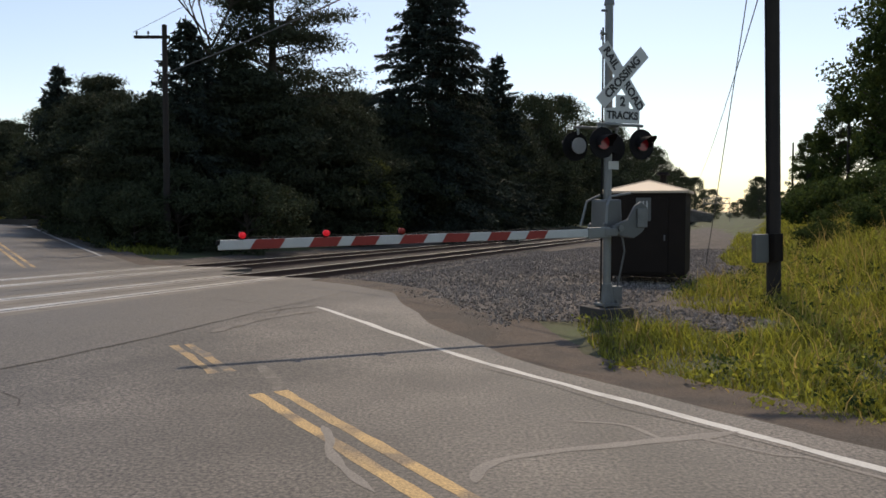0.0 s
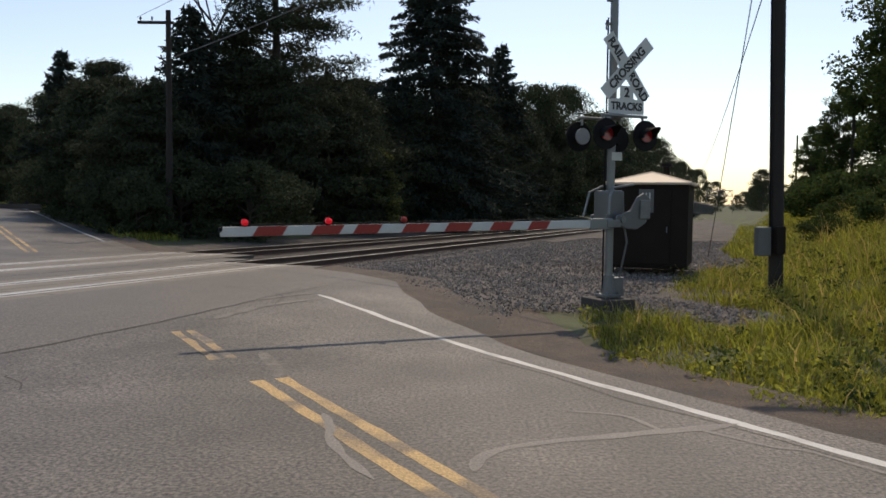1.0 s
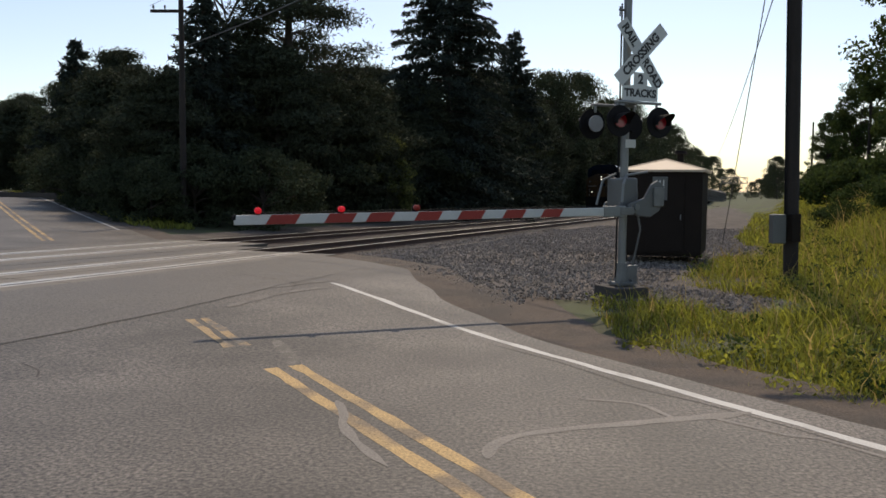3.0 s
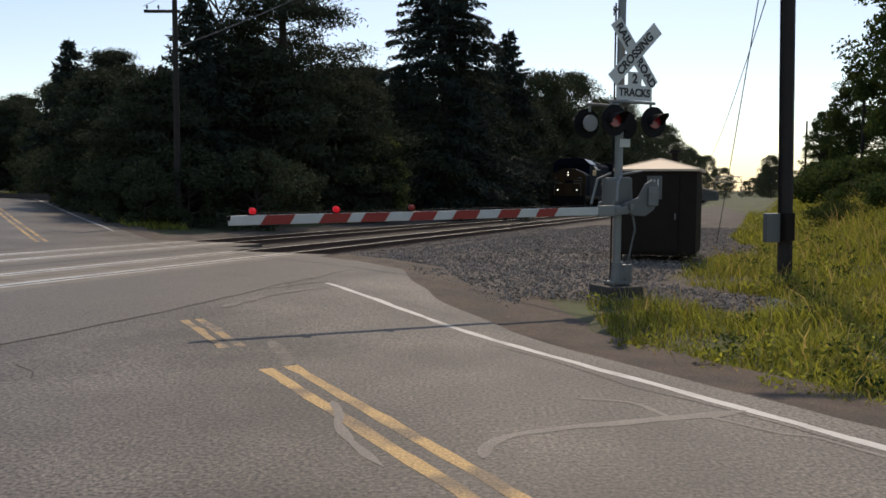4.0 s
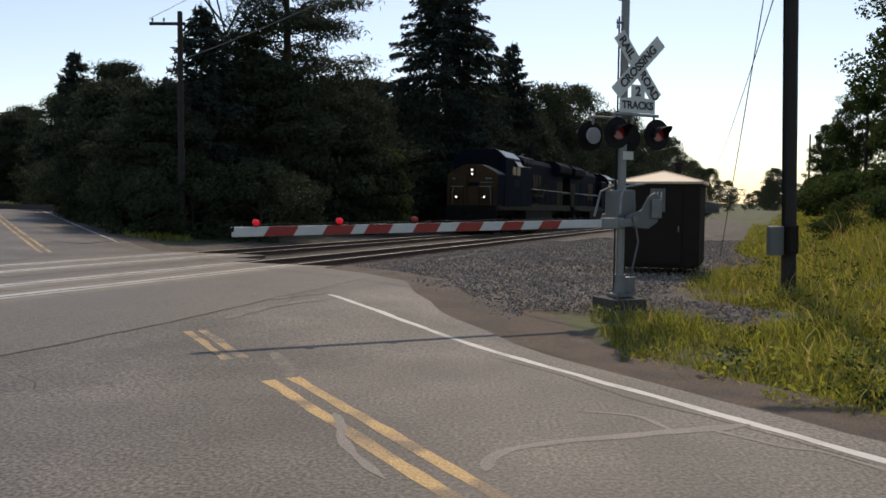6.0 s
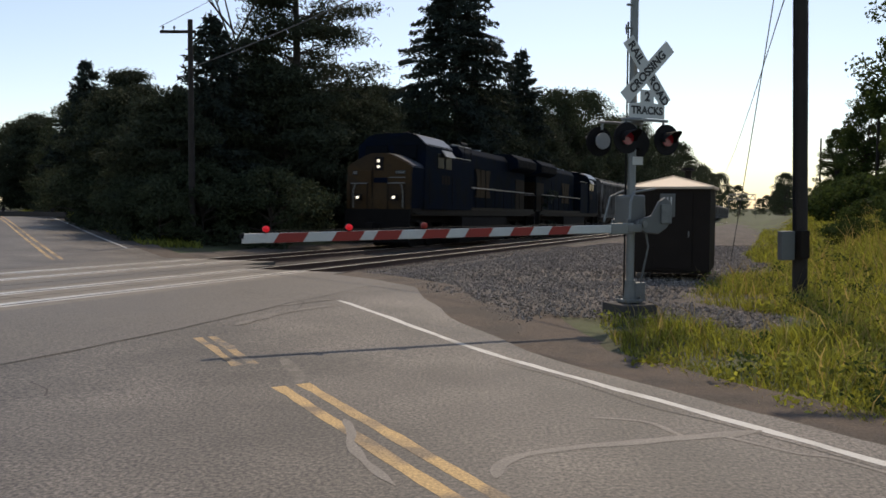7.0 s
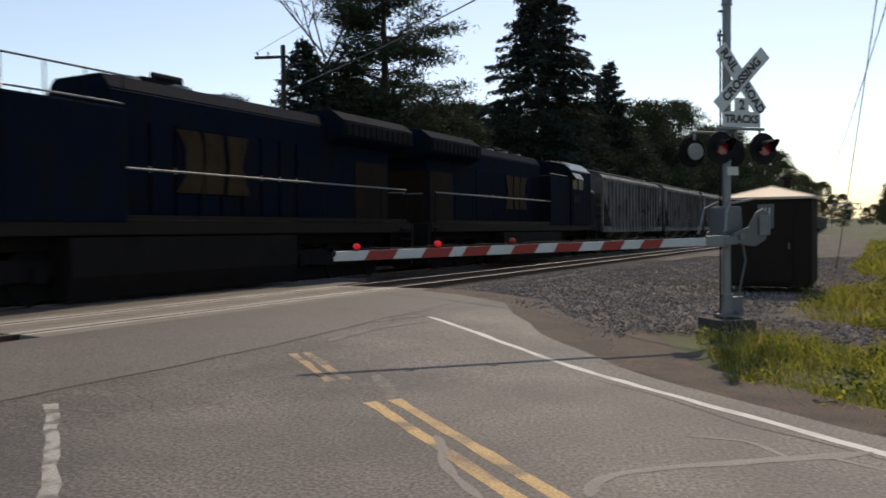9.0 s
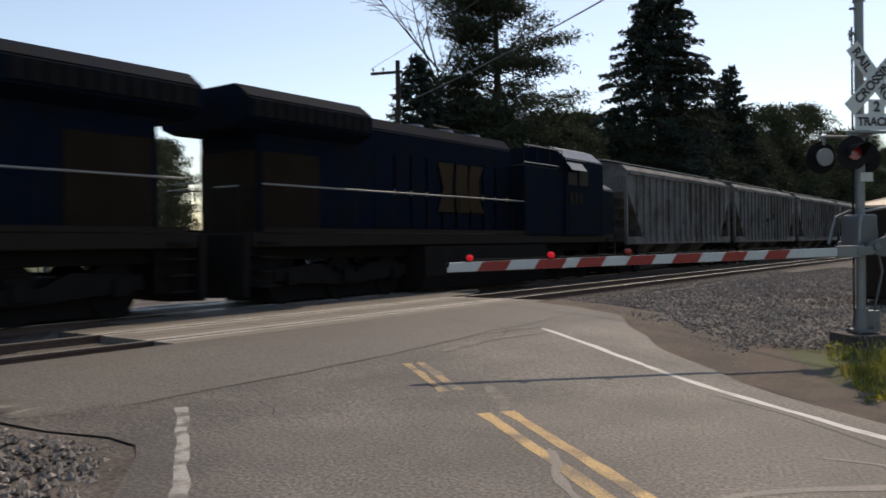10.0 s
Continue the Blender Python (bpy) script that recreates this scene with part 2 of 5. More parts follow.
def on_track(s, d, z=0.0):
    """A place s metres along the tracks and d metres across them."""
    return (TS * s - TC * d, TC * s + TS * d, z)


def on_road(r, a, z=0.0):
    """A place r metres along the road and a metres across it."""
    return (RS * r + RC * a, RC * r - RS * a, z)


def across(x, y):
    return RC * x - RS * y, -TC * x + TS * y, TS * x + TC * y      # a, d, s


def ss(a, b, v):
    k = min(1.0, max(0.0, (v - a) / (b - a)))
    return k * k * (3 - 2 * k)


def rail_z(s):
    """Height of the rails, which fall gently along the track."""
    return RAIL_Z - GRADE * (min(420.0, s) - 12.0)


def road_z(x, y):
    a, d, s = across(x, y)
    r = RS * x + RC * y
    z = 0.2 * max(ss(7.4, 13.0, r), ss(7.0, 10.0, d)) + 0.9 * ss(17.0, 46.0, d)
    return z + (rail_z(min(22.0, max(-4.0, s))) - RAIL_Z) * ss(7.5, 10.2, d) * (1 - ss(17.5, 24.0, d))


def ground_z(x, y):
    """Height of the bare ground beside the road and tracks."""
    a, d, s = across(x, y)
    z = road_z(x, y) - 0.06
    z += (0.15 - 0.14 * ss(7.4, 13.0, RS * x + RC * y)) * ss(EDGE_R + 0.3, EDGE_R + 2.6, a) * (1 - ss(7.0, 10.0, d))
    off = ss(EDGE_R, EDGE_R + 1.5, a) + ss(-EDGE_L, 1.5 - EDGE_L, -a)
    bed = ss(7.5, 10.0, d) * (1 - ss(17.8, 20.0, d))
    z -= off * 0.16 * bed
    z += 1.7 * ss(-0.4, 6.0, -d) * ss(9, 20, s) * off
    if s > 22:
        z += (rail_z(s) - rail_z(22.0)) * ss(-7.0, 0.5, d) * (1 - ss(19.0, 26.0, d))
    z += off * 0.05 * noise.noise((x * 0.35, y * 0.35, 0.0))
    return z


TRACK_TURN = Matrix.Rotation(-TRACK, 4, "Z") @ Matrix.Rotation(-GRADE, 4, "X")


# ---- ground, road ----
def sheet(name, xs, ys, fz, material, fxy=None, lift=0.0):
    """One sheet over the grid xs by ys, laid at height fz."""
    vs, fs = [], []
    for y in ys:
        for x in xs:
            p = fxy(x, y) if fxy else (x, y)
            vs.append((p[0], p[1], fz(p[0], p[1]) + lift))
    n = len(xs)
    for j in range(len(ys) - 1):
        for i in range(n - 1):
            fs.append((j * n + i, j * n + i + 1, (j + 1) * n + i + 1, (j + 1) * n + i))
    o = raw(name, vs, fs, material)
    o.data.shade_smooth()
    return o


def spread(fine_a, fine_b, step, far):
    """Grid lines: close together from fine_a to fine_b, then ever wider out to far."""
    v = list(np.arange(fine_a, fine_b + step / 2, step))
    k, w = fine_b, step
    while k < far:
        w *= 1.35
        k += w
        v.append(k)
    k, w = fine_a, step
    while k > -far:
        w *= 1.35
        k -= w
        v.insert(0, k)
    return [float(x) for x in v]


ground = sheet("ground", spread(-30, 30, 0.5, 2500), spread(-6, 50, 0.5, 2500), ground_z, SOIL, lift=-0.05)
tagged(ground, "uneven grassy soil beside road and railway", "ground", kind="structure")


def edge_right(r):
    """Where the asphalt ends on the side of the signal; it widens towards the tracks."""
    return EDGE_R + 0.1 * noise.noise((r * 0.9, 1.0, 0)) + (0.35 * ss(7, 9.5, r) + 0.6 * ss(9.5, 12, r) + 1.0 * ss(11.5, 14.5, r)) * (1 - ss(19.5, 25, r))


def edge_left(r):
    return EDGE_L + 0.1 * noise.noise((r * 0.9, 7.0, 0)) - 2.0 * ss(7.6, 9.5, r) * (1 - ss(17, 22, r))


def strip(name, rs, lo, hi, n, material, lift, fz=road_z):
    """A band along the road between the lines lo(r) and hi(r)."""
    vs, fs = [], []
    for r in rs:
        for i in range(n + 1):
            a = lo(r) + (hi(r) - lo(r)) * i / n
            x, y, _ = on_road(r, a)
            under = 0.13 if NEAR_D - 1.7 < across(x, y)[1] < FAR_D + 1.7 else 0.0
            vs.append((x, y, fz(x, y) + lift - under))
    for j in range(len(rs) - 1):
        for i in range(n):
            k = j * (n + 1) + i
            fs.append((k, k + 1, k + n + 2, k + n + 1))
    o = raw(name, vs, fs, material)
    o.data.shade_smooth()
    return o


road_rs = [float(v) for v in np.arange(-14, 46, 0.4)] + [float(v) for v in np.arange(46, 260, 6)]
tagged(strip("road", road_rs, edge_left, edge_right, 16, ASPHALT, 0.0), "worn grey asphalt road with cracks", "road", kind="structure")
tagged(strip("shoulder", road_rs, lambda r: edge_right(r) - 0.1, lambda r: edge_right(r) + 1.0 + 1.7 * ss(7.6, 9.4, r) * (1 - ss(9.8, 11.6, r)) + 0.3 * noise.noise((r * 0.5, 3, 0)), 6, DIRT, -0.022),
       "dusty brown gravel shoulder along the road", "road shoulder", kind="structure")
tagged(strip("gravel_edge", road_rs, lambda r: edge_left(r) - 1.4, lambda r: edge_left(r) + 0.15, 6, BALLAST, -0.02,
             lambda x, y: road_z(x, y) - 0.1 * ss(0.1, 1.3, edge_left(RS * x + RC * y) - across(x, y)[0])),
       "gravel strip along the asphalt edge", "road shoulder", kind="structure")


def near_track(a, d):
    """r of the place on the road that lies a across it and d from the eye across the tracks."""
    # d = -TC x + TS y with x = RS r + RC a, y = RC r - RS a
    return (d + TC * RC * a + TS * RS * a) / (-TC * RS + TS * RC)


def seam_r(a):
    """Where the newer asphalt begins, a across the road."""
    return 9.55 + 0.5 * a + 0.028 * a * a + 0.10 * noise.noise((a * 0.9, 5, 0))


# newer asphalt laid against the crossing
vs, fs = [], []
N = 24
for k in range(16):
    for i in range(N + 1):
        a = -2.6 + 10.8 * i / N
        x, y, _ = on_road(seam_r(a), a)
        d0 = across(x, y)[1]
        d = d0 + (NEAR_D - 1.45 - d0) * k / 15
        r = near_track(a, d)
        a2 = min(max(a, edge_left(r) - 0.02), edge_right(r) + 0.02)
        x, y, _ = on_road(near_track(a2, d), a2)
        vs.append((x, y, road_z(x, y) + 0.004))
for k in range(15):
    for i in range(N):
        q = k * (N + 1) + i
        fs.append((q, q + 1, q + N + 2, q + N + 1))
patch = raw("asphalt_patch", vs, fs, ASPHALT_NEW)
patch.data.shade_smooth()
tagged(patch, "smoother asphalt apron laid against the rail crossing", "asphalt patch", kind="structure")


def line_mark(name, label, r0, r1, a, w, material, wear=0.0, lift=0.002, slant=0.0):
    rs = [float(v) for v in np.arange(r0, r1, 0.25)] + [r1]
    jag = lambda r, k: wear * noise.noise((r * 2.3, k, 0.0))
    o = strip(name, rs, lambda r: a + slant * (r - 6) - w / 2 + jag(r, 2.0 + a), lambda r: a + slant * (r - 6) + w / 2 + jag(r, 9.0 + a), 2, material, lift)
    return tagged(o, label, "road marking", kind="structure")


line_mark("edge_line", "worn white edge line on asphalt", -14, 12.6, WHITE_R, 0.11, WHITE_LINE, 0.03, slant=0.006)
line_mark("edge_line", "patchy white edge line on asphalt", -14, 8.95, WHITE_L, 0.12, WHITE_WORN, 0.05)
for da in (-0.13, 0.13):
    line_mark("centre_line", "worn yellow centre line on asphalt", -14, 7.65, YELLOW + da, 0.125, YELLOW_LINE, 0.03, slant=0.048)
    line_mark("centre_line", "faded remnant of yellow centre line", 8.75, 10.4, YELLOW - 0.03 + 0.72 * da, 0.12, FADED, 0.05)
    line_mark("centre_line", "worn yellow centre line beyond the tracks", 26.5, 120, YELLOW + da, 0.11, YELLOW_LINE, 0.02)
line_mark("edge_line", "white edge line beyond the tracks", 31, 120, WHITE_R, 0.11, WHITE_LINE, 0.02)


def ribbon(name, label, pts, w, material, lift=0.004, wob=0.03, steps=60):
    """A crack or seam along a smooth line through pts (r, a)."""
    P = [Vector(on_road(*p)) for p in pts]
    P = [P[0]] + P + [P[-1]]
    line = []
    for i in range(1, len(P) - 2):
        for k in range(steps // (len(P) - 3)):
            t = k / (steps // (len(P) - 3))
            a, b, c, d = P[i - 1], P[i], P[i + 1], P[i + 2]
            line.append(0.5 * (2 * b + (c - a) * t + (2 * a - 5 * b + 4 * c - d) * t * t + (3 * b - a - 3 * c + d) * t ** 3))
    vs, fs = [], []
    for i, p in enumerate(line):
        q = line[min(i + 1, len(line) - 1)] - line[max(i - 1, 0)]
        s = Vector((-q.y, q.x, 0)).normalized()
        c = p + s * wob * noise.noise(p * 1.7)
        ww = w * (0.8 + 0.5 * noise.noise(p * 3.1)) / 2 * min(1.0, (i + 1) / 6, (len(line) - i) / 6)
        for e in (-ww, ww):
            v = c + s * e
            vs.append((v.x, v.y, road_z(v.x, v.y) + lift))
    for i in range(len(line) - 1):
        fs.append((2 * i, 2 * i + 1, 2 * i + 3, 2 * i + 2))
    return tagged(raw(name, vs, fs, material), label, "road crack", kind="structure")


ribbon("sealed_crack", "pale sealed crack curving over the lane", [(4.14, 5.62), (4.24, 5.23), (4.34, 4.79), (4.54, 4.09), (4.61, 3.6), (4.51, 3.28), (4.3, 3.08)], 0.15, SEAL, 0.0025)
ribbon("sealed_crack", "pale sealed crack branching over the lane", [(4.34, 4.92), (4.48, 4.95), (4.83, 4.99), (5.19, 4.67)], 0.06, SEAL, 0.0027)
ribbon("sealed_crack", "pale sealed crack running along the lane", [(4.23, 5.19), (3.9, 5.25), (3.6, 5.31), (3.42, 5.44), (3.12, 5.45), (2.0, 5.42)], 0.07, SEAL, 0.0029)
ribbon("sealed_crack", "pale filler patch beside the centre line", [(6.2, 2.85), (5.75, 2.72), (5.5, 2.6), (5.1, 2.5), (4.5, 2.44)], 0.09, SEAL, 0.0028)
ribbon("scuff", "pale scuffed marks near the crossing", [(12.75, 5.7), (12.7, 5.3), (12.55, 4.9), (12.4, 4.5)], 0.16, SCUFF, 0.0056)
ribbon("scuff", "pale scuffed marks near the crossing", [(12.1, 5.5), (12.0, 5.0), (11.8, 4.5), (11.4, 3.9), (11.0, 3.4)], 0.2, SCUFF, 0.0052)
ribbon("scuff", "pale scuffed marks beside the centre line", [(8.9, 3.3), (8.5, 3.25), (8.0, 3.15), (7.5, 3.05)], 0.16, SCUFF, 0.002)
ribbon("seam", "dark joint between old and newer asphalt", [(seam_r(a), a) for a in (-0.7, -0.2, 0.3, 0.8, 1.3, 1.8, 2.3, 2.8, 3.3, 3.9, 4.5, 5.0)], 0.026, TAR, 0.006, 0.05, 120)
ribbon("crack", "short dark crack in the asphalt", [(8.3, 0.75), (8.6, 0.8), (8.95, 0.7)], 0.02, TAR, 0.003)
ribbon("crack", "thin dark crack in the asphalt", [(15.2, 4.6), (14.0, 4.9), (12.8, 5.1), (11.8, 4.6)], 0.015, TAR, 0.0075)
ribbon("crack", "thin dark crack beside the edge line", [(7.6, 5.45), (6.4, 5.5), (5.2, 5.42), (4.3, 5.5), (3.0, 5.5)], 0.018, TAR, 0.0022)


# ---- tracks ----
def rail_profile():
    """Half-width and height pairs of a rail, foot to head."""
    return [(-.07, -.17), (.07, -.17), (.07, -.158), (.012, -.14), (.01, -.045), (.036, -.034), (.036, -.004), (.03, 0), (-.03, 0), (-.036, -.004), (-.036, -.034), (-.01, -.045), (-.012, -.14), (-.07, -.158)]


S0, S1 = -40.0, 420.0
for d in (NEAR_D, FAR_D):
    tr = holder("railway_track", Matrix.Translation(on_track(0, d, rail_z(0.0))) @ TRACK_TURN, "pair of steel rails on timber ties" + (" in grey ballast" if d == NEAR_D else " behind the nearer track"), "railway track", "tracks", "structure")
    for k in (-0.753, 0.753):
        part("rail", prism([(u + k, w) for u, w in rail_profile()], S1 - S0, "y", m=Matrix.Translation((0, (S0 + S1) / 2, 0))), RAIL_RUST, tr, "rusty steel rail")
        part("rail_head", box(0.066, S1 - S0, 0.004, (k, (S0 + S1) / 2, 0.002)), RAIL_TOP, tr, "polished running surface")
    tie = box(2.6, 0.23, 0.16, (0, 0, 0), 0.012)
    me = bpy.data.meshes.new("tie")
    tie.to_mesh(me), tie.free()
    me.materials.append(TIE)
    for i in range(150):
        s = 13.2 + i * 0.52 if i < 140 else -4.5 - (i - 140) * 0.52
        t = new("tie", me)
        t.parent = tr
        t.matrix_basis = pose(random.uniform(-.04, .04), s, -0.26 + random.uniform(-.012, .012), 0, 0, random.uniform(-1, 1))
    # crossing panels between and beside the rails
    mid = near_track(3.2, d)
    sc = across(*on_road(mid, 3.2)[:2])[2]
    for k, (c, w) in enumerate(((-1.12, 0.58), (-0.345, 0.66), (0.345, 0.66), (1.12, 0.58))):
        for i in range(4):
            part("crossing_panel", box(w - 0.02, 2.62, 0.16, (c, sc - 3.96 + i * 2.64, -0.085), 0.012), PANEL, tr)
    for k in (-0.905, -0.6, 0.6, 0.905):
        part("wearing_strip", box(0.15, 10.5, 0.05, (k, sc, -0.027), 0.004), STRIP, tr, "pale worn edge strip, glare in its colour")
    for k in (-0.69, 0.69, -0.815, 0.815):
        part("flangeway_seal", box(0.03, 10.5, 0.1, (k, sc, -0.085)), RUBBER, tr)
    for k in (1.68, -1.68):
        part("asphalt_joint", box(0.52, 10.6, 0.1, (k, sc, -0.056)), ASPHALT_NEW, tr)
bm = bmesh.new()
mid = across(*on_road(near_track(3.2, 13.8), 3.2)[:2])[2]
box(1.7, 10.6, 0.12, (0, 0, -0.07), bm=bm)
infill = obj("asphalt_infill", bm, ASPHALT_NEW, m=Matrix.Translation(on_track(mid, (NEAR_D + FAR_D) / 2, rail_z(mid))) @ TRACK_TURN)
tagged(infill, "strip of asphalt between the two tracks", "asphalt patch", kind="structure")


def bed_z(s, d):
    """Height of the ballast."""
    x, y, _ = on_track(s, d)
    base = ground_z(x, y)
    shoulder = rail_z(s) - 0.19 - 0.28 * (ss(NEAR_D - 1.7, NEAR_D - 3.6, d) if d < NEAR_D else ss(FAR_D + 1.7, FAR_D + 3.2, d))
    return max(base - 0.02, shoulder)


def bed(name, s_list, d_list):
    vs, fs = [], []
    for s in s_list:
        for d in d_list:
            x, y, _ = on_track(s, d)
            sink = 0.16 * (1 - ss(d_list[0], d_list[0] + 1.0, d))
            if d < 3.4 and s_list[0] > 0:
                sink = max(sink, 0.16 * (1 - ss(s_list[0], s_list[0] + 0.9, s)))
            vs.append((x, y, bed_z(s, d) + 0.012 + 0.03 * noise.noise((x * 2, y * 2, 0)) - sink))
    n = len(d_list)
    for j in range(len(s_list) - 1):
        for i in range(n - 1):
            k = j * n + i
            a = [across(*vs[q][:2])[0] for q in (k, k + 1, k + n, k + n + 1)]
            if max(a) > EDGE_L - 1.2 and min(a) < EDGE_R + 0.9:
                rr = [(RS * vs[q][0] + RC * vs[q][1]) for q in (k, k + n + 1)]
                if any(edge_left(r) + 0.3 < aa < edge_right(r) - 0.3 for r in rr for aa in a):
                    continue
            fs.append((k, k + 1, k + n + 1, k + n))
    o = raw(name, vs, fs, BALLAST)
    o.data.materials.append(STAINED)
    for p in o.data.polygons:
        if NEAR_D - 1.6 < across(p.center.x, p.center.y)[1] < FAR_D + 1.8:
            p.material_index = 1
    o.data.shade_smooth()
    return tagged(o, "grey crushed stone railway bed", "ballast", kind="structure")


bed("ballast_bed", [float(v) for v in np.arange(-40, 12.1, 0.4)], [float(v) for v in np.arange(2.4, 20.2, 0.4)])
bed("ballast_bed", [float(v) for v in np.arange(12.0, 60, 0.4)] + [float(v) for v in np.arange(60, 425, 4)],
    [float(v) for v in np.arange(-0.8, 20.2, 0.4)])


def stone_field(name, label, n, pick, size, seed):
    """Loose stones, each a crooked block of eight faces, strewn where pick() says."""
    rng = np.random.default_rng(seed)
    octa = np.array([(1, 0, 0), (-1, 0, 0), (0, 1, 0), (0, -1, 0), (0, 0, 1), (0, 0, -1)], float)
    tri = np.array([(0, 2, 4), (2, 1, 4), (1, 3, 4), (3, 0, 4), (2, 0, 5), (1, 2, 5), (3, 1, 5), (0, 3, 5)])
    pts = []
    while len(pts) < n:
        p = pick(rng)
        if p:
            pts.append(p)
    P = np.array(pts)
    size = size * rng.uniform(0.6, 1.6, (n, 1, 1)) * rng.uniform(0.55, 1.0, (n, 1, 3))
    V = octa[None] * size * rng.uniform(0.7, 1.2, (n, 6, 1))
    q = rng.uniform(0, 6.3, n)
    c, s = np.cos(q), np.sin(q)
    tilt = rng.uniform(-0.7, 0.7, (n, 1))
    x = V[:, :, 0] * c[:, None] - V[:, :, 1] * s[:, None]
    y = V[:, :, 0] * s[:, None] + V[:, :, 1] * c[:, None]
    V = np.stack([x, y, V[:, :, 2] + x * tilt], 2) + P[:, None]
    F = (tri[None] + 6 * np.arange(n)[:, None, None]).reshape(-1, 3)
    return tagged(raw(name, V.reshape(-1, 3), F, STONE), label, "stones", kind="stuff")


def gravel(s, d, slack=0.0):
    """Whether a place on the signal's side is bare gravel, not grass."""
    w = 0.3 * noise.noise((s * 0.9, d * 0.9, 4))
    if s < 12.35 + w:
        return d > 3.2 + w + slack
    if s < 15.1:
        line = -0.5 + 1.6 * ss(13.7, 15.1, s)
    elif s < 20:
        line = 1.3
    else:
        line = 1.3 - 1.4 * ss(20.0, 23.0, s) + 0.7 * ss(24.0, 32.0, s)
    return d > line + w + slack


def pick_right(rng):
    s, d = 9 + 34 * rng.random() ** 1.5, rng.uniform(-0.6, 12.8)
    x, y, _ = on_track(s, d)
    a = across(x, y)[0]
    r = RS * x + RC * y
    if a < edge_right(r) + 0.15 + 0.5 * rng.random() or not gravel(s, d, rng.random() * 0.5):
        return None
    if d > NEAR_D - 1.5 and rng.random() < 0.75:
        return None
    return x, y, bed_z(s, d) + 0.02


def pick_left(rng):
    s, d = rng.uniform(-3, 8), rng.uniform(2.0, 10.4)
    x, y, _ = on_track(s, d)
    a = across(x, y)[0]
    r = RS * x + RC * y
    if a > edge_left(r) - 0.1 - 0.3 * rng.random() or r < 1.5:
        return None
    return x, y, max(ground_z(x, y), bed_z(s, d), road_z(x, y) - 0.05) + 0.02


stone_field("ballast_stones", "loose grey crushed stones beside the track", 34000, pick_right, 0.031, 4)
stone_field("ballast_stones", "loose pale crushed stones at the road edge", 9000, pick_left, 0.04, 5)


# ---- crossing signal ----
def disc(r, depth, at, bm=None, seg=28, r2=None):
    return rod((at[0], at[1] - depth / 2, at[2]), (at[0], at[1] + depth / 2, at[2]), r, r2, seg, bm)


def letters(text, size, material, parent, m):
    """Raised letters, turned into a mesh and set as one part."""
    cu = bpy.data.curves.new("letters", "FONT")
    cu.body, cu.size, cu.extrude = text, size, 0.0015
    cu.align_x, cu.align_y, cu.offset = "CENTER", "CENTER", 0.006 * size / 0.15
    t = new("letters", cu)
    me = bpy.data.meshes.new_from_object(t.evaluated_get(bpy.context.evaluated_depsgraph_get()))
    bpy.data.objects.remove(t)
    me.materials.clear()
    me.materials.append(material)
    o = new("lettering", me)
    o.parent = parent
    o.matrix_basis = m
    return tagged(o, "black lettering")


def lamp_head(parent, x, y, z, front, lens):
    """One flasher: round black backing, lens and hood, facing -y (front = -1) or +y."""
    h = part("flasher", disc(0.24, 0.02, (x, y, z)), BLACK, parent, "round black signal backing")
    bm = disc(0.11, 0.08, (x, y - front * 0.05, z), seg=20)
    disc(0.13, 0.02, (x, y + front * 0.014, z), bm)
    part("lamp_housing", bm, BLACK, h)
    part("lens", disc(0.103, 0.02, (x, y + front * 0.03, z), seg=24), lens, h)
    bm = bmesh.new()
    ring = []
    for i in range(13):
        q = radians(-20 + 220 * i / 12)
        ring.append((x + 0.118 * math.cos(q), z + 0.118 * math.sin(q), 0.12 + 0.2 * max(0, math.sin(q))))
    for r in (0, -0.006):
        for (u, w, k), (u2, w2, k2) in zip(ring, ring[1:]):
            bm.faces.new([bm.verts.new(p) for p in ((u + r, y + front * 0.02, w + r), (u2 + r, y + front * 0.02, w2 + r), (u2 + r, y + front * k2, w2 + r), (u + r, y + front * k, w + r))])
    part("hood", bm, BLACK, h)


